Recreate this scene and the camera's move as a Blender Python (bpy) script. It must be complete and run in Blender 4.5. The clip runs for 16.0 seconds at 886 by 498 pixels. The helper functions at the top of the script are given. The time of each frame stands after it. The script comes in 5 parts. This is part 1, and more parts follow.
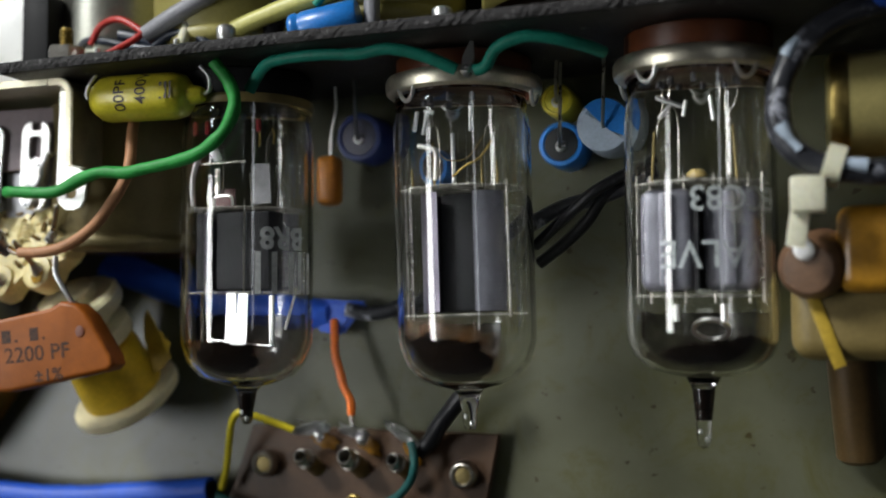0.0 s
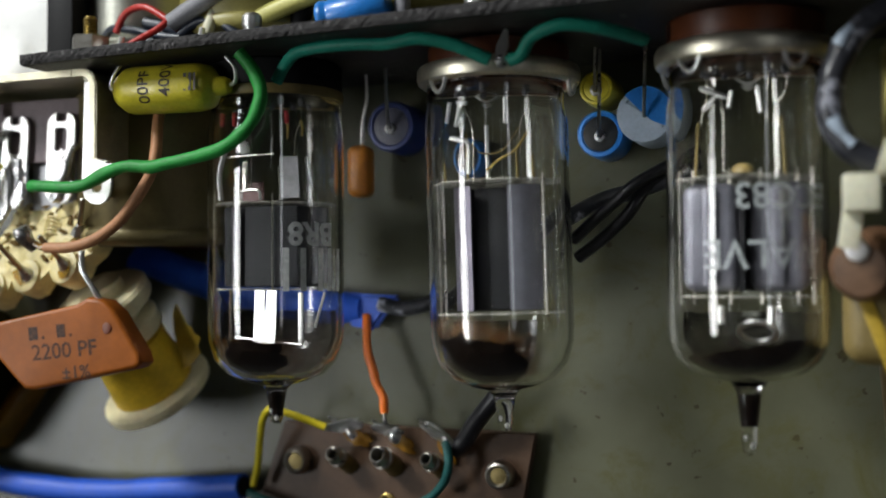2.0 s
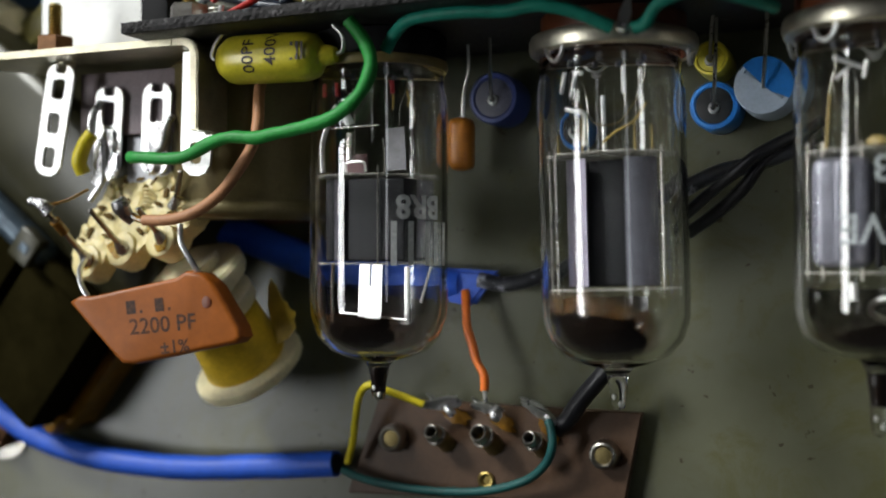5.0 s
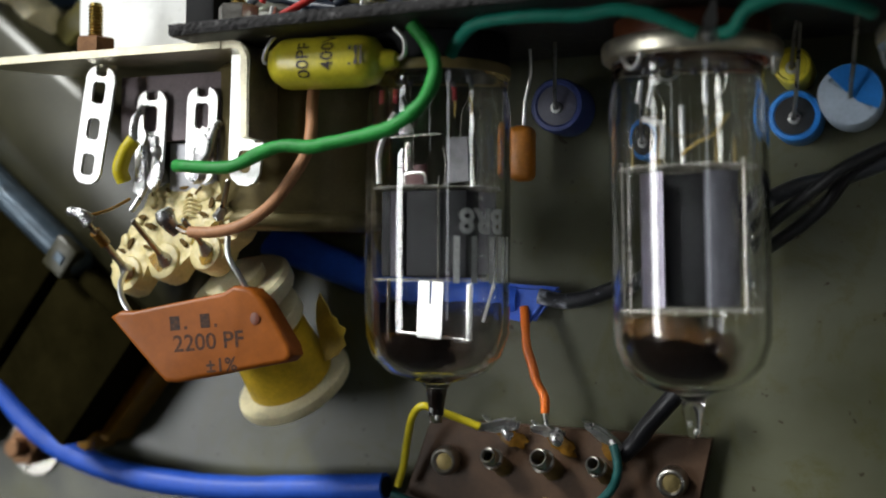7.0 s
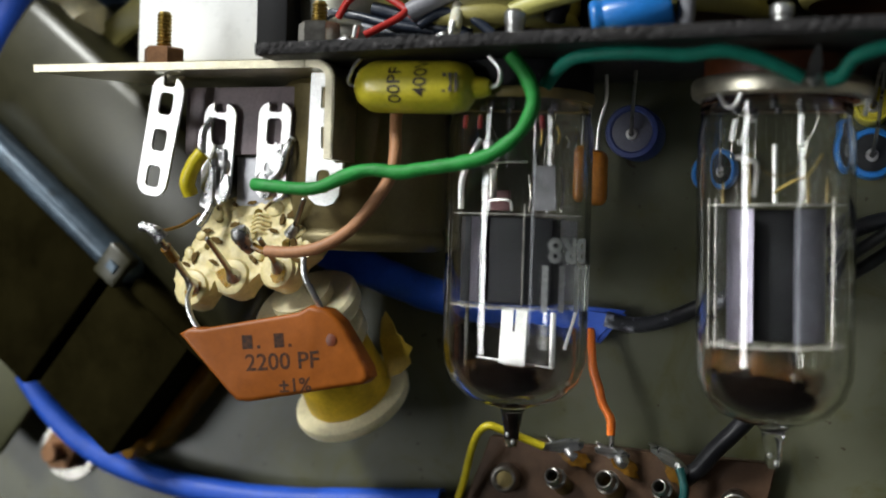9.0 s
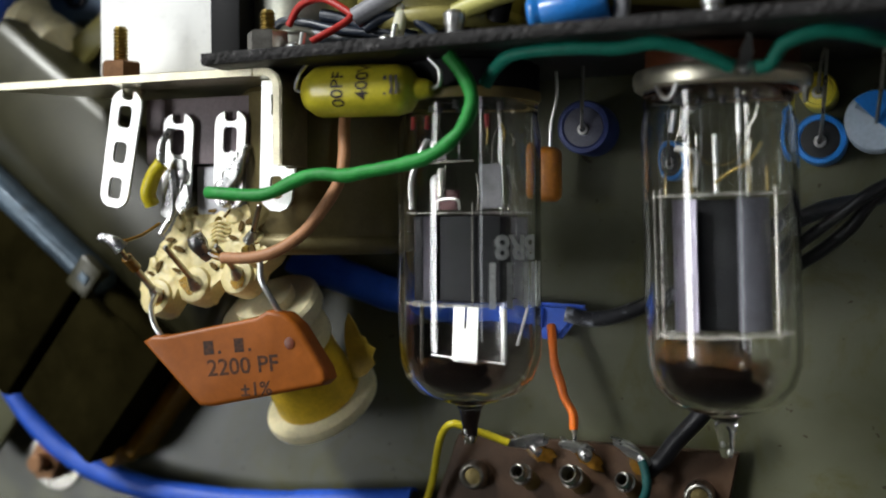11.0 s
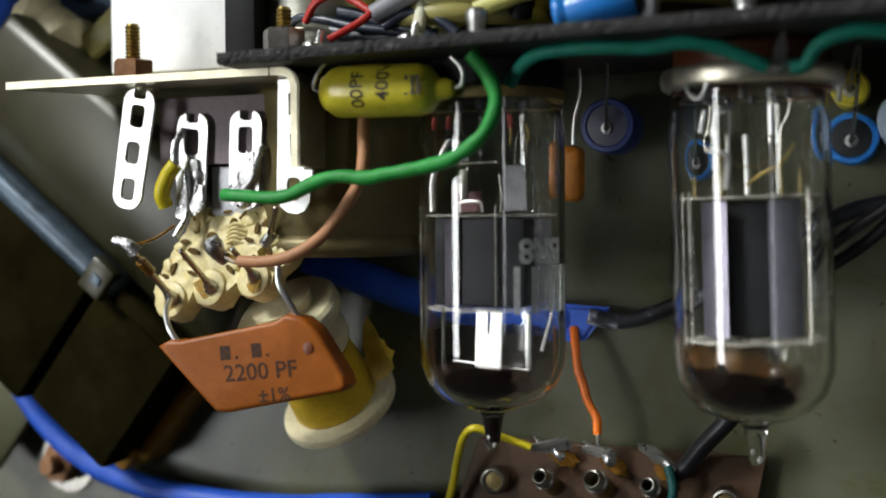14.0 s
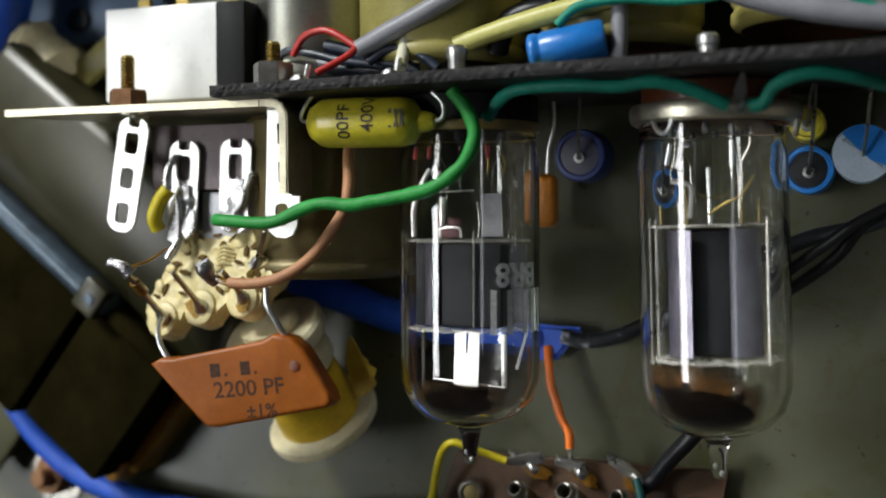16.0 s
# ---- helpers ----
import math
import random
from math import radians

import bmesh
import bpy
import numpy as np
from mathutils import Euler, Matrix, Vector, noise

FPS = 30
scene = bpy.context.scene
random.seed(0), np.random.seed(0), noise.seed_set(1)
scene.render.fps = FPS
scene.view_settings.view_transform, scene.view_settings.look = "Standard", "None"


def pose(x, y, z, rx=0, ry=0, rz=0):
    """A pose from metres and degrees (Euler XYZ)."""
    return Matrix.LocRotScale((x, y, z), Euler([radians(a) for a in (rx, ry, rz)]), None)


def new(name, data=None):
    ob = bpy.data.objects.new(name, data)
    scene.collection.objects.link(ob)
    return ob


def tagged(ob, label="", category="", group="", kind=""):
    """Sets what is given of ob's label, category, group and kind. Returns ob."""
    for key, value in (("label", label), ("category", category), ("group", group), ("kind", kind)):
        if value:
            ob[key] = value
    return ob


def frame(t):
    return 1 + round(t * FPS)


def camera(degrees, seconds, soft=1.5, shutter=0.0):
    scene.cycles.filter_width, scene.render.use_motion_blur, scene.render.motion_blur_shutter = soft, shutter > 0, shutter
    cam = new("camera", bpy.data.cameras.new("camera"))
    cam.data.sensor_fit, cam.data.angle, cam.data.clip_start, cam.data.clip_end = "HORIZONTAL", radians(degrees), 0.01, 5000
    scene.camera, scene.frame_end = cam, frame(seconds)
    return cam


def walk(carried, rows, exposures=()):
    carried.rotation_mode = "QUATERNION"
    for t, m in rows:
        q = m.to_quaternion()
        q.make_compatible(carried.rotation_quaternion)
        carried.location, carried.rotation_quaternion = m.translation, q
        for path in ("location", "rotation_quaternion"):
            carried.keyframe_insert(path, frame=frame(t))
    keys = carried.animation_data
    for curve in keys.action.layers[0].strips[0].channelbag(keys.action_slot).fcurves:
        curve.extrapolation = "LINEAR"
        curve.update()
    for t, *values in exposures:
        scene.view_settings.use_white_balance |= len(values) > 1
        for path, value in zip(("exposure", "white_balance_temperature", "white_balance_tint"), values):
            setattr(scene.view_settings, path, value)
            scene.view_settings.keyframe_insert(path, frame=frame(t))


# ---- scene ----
cam = camera(42.0, 16.0, soft=1.9)
PATH = [
    (0, pose(0.0936, 0.0180, 0.1965, 3.27, 18.76, -0.27)),
    (0.5, pose(0.0924, 0.0197, 0.1946, 3.24, 20.26, -0.48)),
    (1, pose(0.0965, 0.0218, 0.1925, 2.69, 20.93, -0.79)),
    (1.5, pose(0.0944, 0.0222, 0.1911, 2.38, 21.21, -0.68)),
    (2, pose(0.0930, 0.0229, 0.1900, 1.60, 20.93, -0.32)),
    (2.5, pose(0.0812, 0.0222, 0.1914, 1.65, 19.88, 0.60)),
    (3, pose(0.0828, 0.0230, 0.1909, 1.11, 19.56, 0.59)),
    (3.5, pose(0.0795, 0.0209, 0.1893, 0.89, 18.94, 0.56)),
    (4, pose(0.0822, 0.0212, 0.1902, 0.73, 19.89, 0.20)),
    (4.5, pose(0.0814, 0.0208, 0.1902, 0.60, 21.58, -0.05)),
    (5, pose(0.0791, 0.0220, 0.1909, 0.77, 22.11, 0.03)),
    (5.2, pose(0.0786, 0.0224, 0.1902, 0.98, 22.63, 0.09)),
    (7.3, pose(0.0645, 0.0263, 0.1852, 0.82, 22.30, 0.71)),
    (7.5, pose(0.0622, 0.0332, 0.1906, 0.74, 21.07, 1.06)),
    (8, pose(0.0514, 0.0335, 0.1967, -0.67, 19.10, 1.89)),
    (8.2, pose(0.0457, 0.0349, 0.1954, -0.15, 18.21, 1.99)),
    (10.3, pose(0.0521, 0.0315, 0.1933, -1.50, 20.41, 0.20)),
    (10.5, pose(0.0568, 0.0346, 0.1936, -0.27, 20.24, -0.06)),
    (11, pose(0.0593, 0.0333, 0.1910, -0.99, 20.86, -0.24)),
    (11.5, pose(0.0627, 0.0324, 0.1896, -1.24, 20.46, -0.75)),
    (12, pose(0.0603, 0.0335, 0.1869, -2.25, 20.76, -0.83)),
    (12.5, pose(0.0638, 0.0364, 0.1862, -1.56, 21.14, -0.74)),
    (13, pose(0.0577, 0.0353, 0.1880, -1.45, 20.69, -0.80)),
    (13.5, pose(0.0496, 0.0369, 0.1902, -1.96, 20.68, -0.18)),
    (14, pose(0.0549, 0.0364, 0.1883, -1.96, 20.90, -0.46)),
    (14.5, pose(0.0578, 0.0371, 0.1884, -1.98, 20.12, -0.43)),
    (15, pose(0.0578, 0.0369, 0.1909, -2.03, 19.77, -0.35)),
    (15.5, pose(0.0586, 0.0359, 0.1912, -2.19, 19.98, -0.38)),
    (16, pose(0.0577, 0.0385, 0.1972, -1.26, 19.77, -0.16)),
]
cam.data.dof.use_dof, cam.data.dof.focus_distance, cam.data.dof.aperture_fstop = True, 0.182, 11.0
walk(cam, PATH)

# ---- world and light ----
world = bpy.data.worlds.new("room_air")
world.use_nodes = True
scene.world = world
world.node_tree.nodes["Background"].inputs[0].default_value = (0.80, 0.86, 1.0, 1)
world.node_tree.nodes["Background"].inputs[1].default_value = 0.004


def batten(name, centre, down, width, length, watts, colour):
    """A long lamp along the y axis that shines the way of down."""
    d = bpy.data.lights.new(name, "AREA")
    d.shape, d.size, d.size_y, d.energy, d.color = "RECTANGLE", width, length, watts, colour
    ob = new(name, d)
    z = -Vector(down).normalized()
    x = Vector((0, 1, 0)).cross(z).normalized()
    y = z.cross(x)
    ob.matrix_world = Matrix.Translation(centre) @ Matrix((x, y, z)).transposed().to_4x4()
    return ob


# two fluorescent fittings in a line over the bench and a weaker one further off
batten("bench_fitting_lamp", (-0.54, -0.01, 0.66), (0.63, 0.02, -0.77), 0.13, 0.42, 2.25, (0.94, 0.97, 0.975))
batten("second_fitting_lamp", (-0.52, 0.62, 0.56), (0.54, -0.60, -0.54), 0.22, 0.18, 10.2, (0.945, 0.97, 0.965))
batten("far_fitting_lamp", (1.0, 0.30, 1.30), (-0.62, 0.0, -0.78), 0.12, 1.0, 0.6, (0.90, 0.95, 1.0))

# ---- materials ----


def nodes_of(name):
    m = bpy.data.materials.new(name)
    m.use_nodes = True
    nt = m.node_tree
    return m, nt, nt.nodes["Principled BSDF"]


def noise_node(nt, scale, detail=4.0, rough=0.6, distort=0.0):
    tc = nt.nodes.new("ShaderNodeTexCoord")
    n = nt.nodes.new("ShaderNodeTexNoise")
    n.inputs["Scale"].default_value = scale
    n.inputs["Detail"].default_value = detail
    n.inputs["Roughness"].default_value = rough
    n.inputs["Distortion"].default_value = distort
    nt.links.new(tc.outputs["Object"], n.inputs["Vector"])
    return n


def ramp(nt, src, stops):
    r = nt.nodes.new("ShaderNodeValToRGB")
    while len(r.color_ramp.elements) < len(stops):
        r.color_ramp.elements.new(0.5)
    for e, (p, c) in zip(r.color_ramp.elements, stops):
        e.position, e.color = p, (*c, 1)
    nt.links.new(src, r.inputs[0])
    return r


def surface(name, colour, rough=0.5, metal=0.0, vary=0.25, scale=300.0, fine=2500.0, bump=0.15, dirt=None, dirt_at=0.62,
            coat=0.0, spec=0.5, sub=0.0, grain=0.5):
    """A painted, moulded or bare surface: two scales of colour change, roughness change, fine relief and dirt patches."""
    m, nt, p = nodes_of(name)
    a, b = noise_node(nt, scale, 5, 0.65), noise_node(nt, fine, 3, 0.6)
    lo = tuple(c * (1 - vary) for c in colour)
    hi = tuple(min(1.0, c * (1 + vary * 0.6)) for c in colour)
    base = ramp(nt, a.outputs["Fac"], [(0.3, lo), (0.7, hi)])
    mix = nt.nodes.new("ShaderNodeMix")
    mix.data_type, mix.blend_type = "RGBA", "MULTIPLY"
    mix.inputs[0].default_value = grain
    g = ramp(nt, b.outputs["Fac"], [(0.35, (0.75, 0.75, 0.75)), (0.65, (1, 1, 1))])
    nt.links.new(base.outputs[0], mix.inputs[6])
    nt.links.new(g.outputs[0], mix.inputs[7])
    out = mix.outputs[2]
    if dirt:
        d = noise_node(nt, scale * 0.8, 6, 0.7, 0.6)
        f = ramp(nt, d.outputs["Fac"], [(dirt_at, (0, 0, 0)), (dirt_at + 0.12, (1, 1, 1))])
        mx = nt.nodes.new("ShaderNodeMix")
        mx.data_type = "RGBA"
        nt.links.new(f.outputs[0], mx.inputs[0])
        nt.links.new(out, mx.inputs[6])
        mx.inputs[7].default_value = (*dirt, 1)
        out = mx.outputs[2]
    nt.links.new(out, p.inputs["Base Color"])
    rr = nt.nodes.new("ShaderNodeMapRange")
    rr.inputs[3].default_value, rr.inputs[4].default_value = max(0.03, rough * 0.75), min(1, rough * 1.3)
    nt.links.new(a.outputs["Fac"], rr.inputs[0])
    nt.links.new(rr.outputs[0], p.inputs["Roughness"])
    p.inputs["Metallic"].default_value = metal
    p.inputs["Specular IOR Level"].default_value = spec
    p.inputs["Coat Weight"].default_value = coat
    p.inputs["Coat Roughness"].default_value = 0.12
    if sub:
        p.inputs["Subsurface Weight"].default_value = sub
        p.inputs["Subsurface Radius"].default_value = (0.002, 0.0012, 0.0006)
    if bump:
        bm_ = nt.nodes.new("ShaderNodeBump")
        bm_.inputs["Strength"].default_value = bump
        bm_.inputs["Distance"].default_value = 0.0002
        nt.links.new(b.outputs["Fac"], bm_.inputs["Height"])
        nt.links.new(bm_.outputs[0], p.inputs["Normal"])
    return m


def plate_paint():
    """Grey-green stove enamel of the chassis: cloudy, with brown specks and pale scuffs."""
    m, nt, p = nodes_of("chassis_enamel")
    a = noise_node(nt, 28, 5, 0.6)
    base = ramp(nt, a.outputs["Fac"], [(0.32, (0.062, 0.063, 0.033)), (0.68, (0.102, 0.104, 0.068))])
    sp = noise_node(nt, 420, 2, 0.5)
    f = ramp(nt, sp.outputs["Fac"], [(0.70, (0, 0, 0)), (0.735, (1, 1, 1))])
    mx = nt.nodes.new("ShaderNodeMix")
    mx.data_type = "RGBA"
    nt.links.new(f.outputs[0], mx.inputs[0])
    nt.links.new(base.outputs[0], mx.inputs[6])
    mx.inputs[7].default_value = (0.035, 0.022, 0.008, 1)
    st = noise_node(nt, 75, 6, 0.75, 1.0)
    g = ramp(nt, st.outputs["Fac"], [(0.50, (0, 0, 0)), (0.70, (0.85, 0.85, 0.85))])
    my = nt.nodes.new("ShaderNodeMix")
    my.data_type = "RGBA"
    nt.links.new(g.outputs[0], my.inputs[0])
    nt.links.new(mx.outputs[2], my.inputs[6])
    my.inputs[7].default_value = (0.070, 0.066, 0.014, 1)
    nt.links.new(my.outputs[2], p.inputs["Base Color"])
    fine = noise_node(nt, 900, 3, 0.6)
    b = nt.nodes.new("ShaderNodeBump")
    b.inputs["Strength"].default_value, b.inputs["Distance"].default_value = 0.12, 0.0002
    nt.links.new(fine.outputs["Fac"], b.inputs["Height"])
    nt.links.new(b.outputs[0], p.inputs["Normal"])
    rr = nt.nodes.new("ShaderNodeMapRange")
    rr.inputs[3].default_value, rr.inputs[4].default_value = 0.25, 0.40
    nt.links.new(a.outputs["Fac"], rr.inputs[0])
    nt.links.new(rr.outputs[0], p.inputs["Roughness"])
    return m


def clear_glass(name, tint=(1, 1, 1), rough=0.0):
    m, nt, p = nodes_of(name)
    p.inputs["Base Color"].default_value = (*tint, 1)
    p.inputs["Transmission Weight"].default_value = 1
    p.inputs["Roughness"].default_value = rough
    p.inputs["IOR"].default_value = 1.57
    return m


def see_through(name, colour, cover, rough=0.4, metal=0.0, scale=500.0, soft=0.25):
    """A thin film or sheet: partly clear, cloudy by noise."""
    m, nt, p = nodes_of(name)
    p.inputs["Base Color"].default_value = (*colour, 1)
    p.inputs["Roughness"].default_value, p.inputs["Metallic"].default_value = rough, metal
    n = noise_node(nt, scale, 4, 0.6)
    r = nt.nodes.new("ShaderNodeMapRange")
    r.inputs[1].default_value, r.inputs[2].default_value = 0.5 - soft, 0.5 + soft
    r.inputs[3].default_value, r.inputs[4].default_value = max(0, cover - soft), min(1, cover + soft)
    nt.links.new(n.outputs["Fac"], r.inputs[0])
    nt.links.new(r.outputs[0], p.inputs["Alpha"])
    return m


ENAMEL = plate_paint()
GLASS = clear_glass("valve_glass", (0.98, 0.985, 0.97))
TINNED = surface("tinned_metal", (0.86, 0.86, 0.84), 0.32, 1.0, 0.12, 400, 3000, 0.35)
SOLDER = surface("solder", (0.62, 0.62, 0.62), 0.28, 1.0, 0.3, 700, 3000, 0.6)
FLUX = surface("solder_flux", (0.24, 0.115, 0.014), 0.22, 0.0, 0.4, 900, 3000, 0.4, coat=0.5)
STAIN = see_through("flux_stain", (0.40, 0.22, 0.010), 0.55, 0.3, 0.0, 900, 0.4)
# plain dark brown for the wafer's pits
PIT = surface("pit_brown", (0.13, 0.080, 0.024), 0.75, 0.0, 0.4, 700, 2500, 0.3, spec=0.1)
NICKEL = surface("nickel", (0.60, 0.58, 0.52), 0.22, 1.0, 0.2, 300, 2600, 0.12)
STEEL = surface("plated_steel", (0.42, 0.40, 0.36), 0.28, 1.0, 0.25, 300, 2600, 0.2, dirt=(0.25, 0.16, 0.08), dirt_at=0.66)
RING = surface("warm_plating", (0.88, 0.82, 0.66), 0.36, 1.0, 0.2, 300, 2600, 0.15, dirt=(0.30, 0.22, 0.12), dirt_at=0.68)
POST_BRASS = surface("dull_brass", (0.22, 0.17, 0.07), 0.42, 0.8, 0.3, 500, 3000, 0.3, dirt=(0.06, 0.05, 0.02), dirt_at=0.6)
BRASS = surface("brass", (0.42, 0.31, 0.10), 0.35, 1.0, 0.3, 600, 3000, 0.3, dirt=(0.08, 0.05, 0.02), dirt_at=0.6)
COPPER_NUT = surface("brown_nut", (0.26, 0.13, 0.06), 0.45, 0.6, 0.3, 500, 3000, 0.3)
PASSIVATED = surface("passivated_steel", (0.66, 0.61, 0.45), 0.34, 0.85, 0.25, 250, 2500, 0.2, dirt=(0.30, 0.24, 0.12), dirt_at=0.64)
BOARD = surface("dark_paxolin", (0.026, 0.023, 0.021), 0.55, 0.0, 0.5, 700, 2600, 0.9, dirt=(0.24, 0.22, 0.21), dirt_at=0.60)
CHIPPED = surface("chipped_edge", (0.022, 0.020, 0.020), 0.6, 0.0, 0.6, 1300, 2600, 1.0, dirt=(0.17, 0.16, 0.16), dirt_at=0.57, spec=0.25)
PAXOLIN = surface("brown_paxolin", (0.080, 0.045, 0.026), 0.42, 0.0, 0.3, 200, 2600, 0.15, dirt=(0.12, 0.08, 0.06), dirt_at=0.66, spec=0.3)
MAUVE = surface("mauve_paxolin", (0.25, 0.195, 0.21), 0.5, 0.0, 0.2, 300, 2600, 0.2)
DULL_PLATE = surface("dull_grey_plate", (0.50, 0.50, 0.53), 0.42, 0.2, 0.15, 120, 2000, 0.15)
BAKELITE = surface("bakelite", (0.12, 0.035, 0.012), 0.35, 0.0, 0.35, 300, 2600, 0.2)
ANODE = surface("grey_anode", (0.11, 0.11, 0.118), 0.5, 0.5, 0.3, 350, 2600, 0.15)
ANODE_LIGHT = surface("bright_anode", (0.15, 0.15, 0.18), 0.38, 0.35, 0.2, 300, 2600, 0.1)
ANODE_GLOSS = surface("polished_anode", (0.27, 0.25, 0.31), 0.40, 1.0, 0.2, 260, 2600, 0.1)
ANODE_BLACK = surface("carbonised_anode", (0.010, 0.010, 0.012), 0.6, 0.0, 0.3, 400, 2600, 0.2, spec=0.2)
MICA = see_through("mica_sheet", (0.46, 0.44, 0.39), 0.32, 0.3, 0.0, 900, 0.25)
GETTER_DARK = surface("getter_film", (0.006, 0.004, 0.003), 0.14, 0.0, 0.4, 300, 2000, 0.0, spec=0.3)
# translucent dark film, added to dim what shows through the bulbs
DIM_FILM = see_through("back_dimming_film", (0.014, 0.011, 0.010), 0.72, 0.2, 0.0, 260, 0.25)
GETTER_EDGE = see_through("getter_fringe", (0.075, 0.028, 0.002), 0.24, 0.25, 0.0, 300, 0.2)
FROST = see_through("frosted_print", (0.86, 0.89, 0.86), 0.76, 0.6, 0.0, 1400, 0.25)
FROST_SOFT = see_through("thin_print", (0.74, 0.80, 0.80), 0.48, 0.6, 0.0, 1300, 0.22)
FROST_FAINT = see_through("worn_print", (0.50, 0.52, 0.45), 0.22, 0.6, 0.0, 1100, 0.2)
RED_DOT = surface("red_sleeve", (0.22, 0.012, 0.012), 0.4)
MAROON = surface("maroon_insulator", (0.06, 0.012, 0.014), 0.45)
YELLOW_WAX = surface("yellow_wax_foil", (0.62, 0.53, 0.035), 0.33, 0.0, 0.2, 250, 1800, 0.25, dirt=(0.34, 0.27, 0.02), dirt_at=0.6, coat=0.3)
ORANGE_DIP = surface("orange_brown_dip", (0.35, 0.095, 0.009), 0.42, 0.0, 0.26, 110, 700, 0.22, dirt=(0.22, 0.060, 0.008), dirt_at=0.58, spec=0.35)
ORANGE_BODY = surface("orange_body", (0.46, 0.16, 0.010), 0.4, 0.0, 0.25, 300, 1800, 0.2)
CERAMIC = surface("cream_ceramic", (0.74, 0.62, 0.29), 0.4, 0.0, 0.16, 350, 1500, 0.5, dirt=(0.40, 0.27, 0.06), dirt_at=0.63, sub=0.1)
SPOOL = surface("cream_spool", (0.80, 0.72, 0.46), 0.38, 0.0, 0.12, 250, 1600, 0.15, dirt=(0.52, 0.43, 0.20), dirt_at=0.64, sub=0.1)
WINDING = surface("yellow_winding", (0.72, 0.47, 0.028), 0.42, 0.0, 0.22, 300, 1600, 0.4)
TAPE = surface("yellow_tape", (0.48, 0.32, 0.035), 0.4, 0.0, 0.3, 300, 1800, 0.3)
INK = surface("dark_ink", (0.035, 0.022, 0.015), 0.5, 0.0, 0.3, 900, 2600, 0.0)
FADED_INK = see_through("faded_ink", (0.030, 0.016, 0.010), 0.68, 0.5, 0.0, 1500, 0.3)
# darker than the dip: the shade of the dimple is in the colour
DIMPLE = surface("dimple_shade", (0.16, 0.035, 0.010), 0.4)
GREEN = surface("green_pvc", (0.028, 0.32, 0.055), 0.52, 0.0, 0.3, 260, 2000, 0.3, spec=0.35)
TEAL = surface("teal_pvc", (0.010, 0.25, 0.17), 0.52, 0.0, 0.3, 260, 2000, 0.3, spec=0.35)
DARK_TEAL = surface("dark_teal_pvc", (0.006, 0.075, 0.070), 0.52, 0.0, 0.3, 260, 2000, 0.3, spec=0.35)
YELLOW = surface("yellow_pvc", (0.66, 0.54, 0.02), 0.35, 0.0, 0.2, 300, 2000, 0.15)
PALE_YELLOW = surface("pale_yellow_pvc", (0.58, 0.55, 0.16), 0.4, 0.0, 0.15, 200, 2000, 0.15)
ORANGE = surface("orange_pvc", (0.66, 0.135, 0.003), 0.4, 0.0, 0.2, 300, 2000, 0.15)
TAN = surface("tan_pvc", (0.50, 0.24, 0.115), 0.5, 0.0, 0.22, 260, 2000, 0.25, spec=0.35)
RED = surface("red_pvc", (0.50, 0.025, 0.018), 0.35, 0.0, 0.2, 300, 2000, 0.15)
NAVY = surface("navy_pvc", (0.018, 0.026, 0.045), 0.35, 0.0, 0.3, 300, 2000, 0.15)
GREY_PVC = surface("grey_pvc", (0.24, 0.24, 0.265), 0.45, 0.0, 0.15, 200, 2000, 0.15)
BLACK_PVC = surface("black_pvc", (0.010, 0.010, 0.012), 0.35, 0.0, 0.3, 300, 2000, 0.2, dirt=(0.07, 0.07, 0.08), dirt_at=0.66, spec=0.35)
SCUFFED = surface("scuffed_black_sleeve", (0.025, 0.026, 0.032), 0.32, 0.0, 0.4, 220, 1500, 0.4, dirt=(0.40, 0.41, 0.47), dirt_at=0.54)
BLUE = surface("blue_sleeve", (0.022, 0.105, 0.60), 0.48, 0.0, 0.22, 160, 1600, 0.25, dirt=(0.10, 0.15, 0.38), dirt_at=0.66, spec=0.4)
BLUE_CAP = surface("blue_capacitor_case", (0.015, 0.19, 0.60), 0.35, 0.0, 0.2, 200, 1800, 0.2, coat=0.2)
DEEP_BLUE = surface("deep_blue_case", (0.020, 0.035, 0.15), 0.4, 0.0, 0.25, 250, 1800, 0.2)
PALE_BLUE = surface("pale_resin", (0.42, 0.50, 0.60), 0.4, 0.0, 0.1, 300, 1800, 0.2)
GREY_RESIN = surface("grey_resin", (0.05, 0.05, 0.08), 0.45, 0.0, 0.2, 300, 1800, 0.3)
BLACK_RUBBER = surface("black_seal", (0.010, 0.011, 0.014), 0.4, 0.0, 0.3, 300, 1800, 0.3)
ALUMINIUM = surface("dull_aluminium", (0.50, 0.50, 0.44), 0.36, 0.9, 0.2, 60, 1500, 0.15)
OLIVE = surface("olive_case", (0.33, 0.29, 0.085), 0.42, 0.0, 0.2, 60, 1500, 0.2)
GOLD_CAN = surface("gold_lacquered_can", (0.17, 0.135, 0.055), 0.38, 0.4, 0.25, 80, 1500, 0.2)
LACQUER = surface("gold_lacquer", (0.50, 0.42, 0.16), 0.33, 0.5, 0.25, 80, 1500, 0.2)
CREAM = surface("aged_cream_moulding", (0.80, 0.70, 0.42), 0.5, 0.0, 0.2, 120, 900, 0.4)
SHROUD = surface("transformer_shroud", (0.034, 0.031, 0.012), 0.36, 0.15, 0.5, 40, 1200, 0.12, spec=0.7)
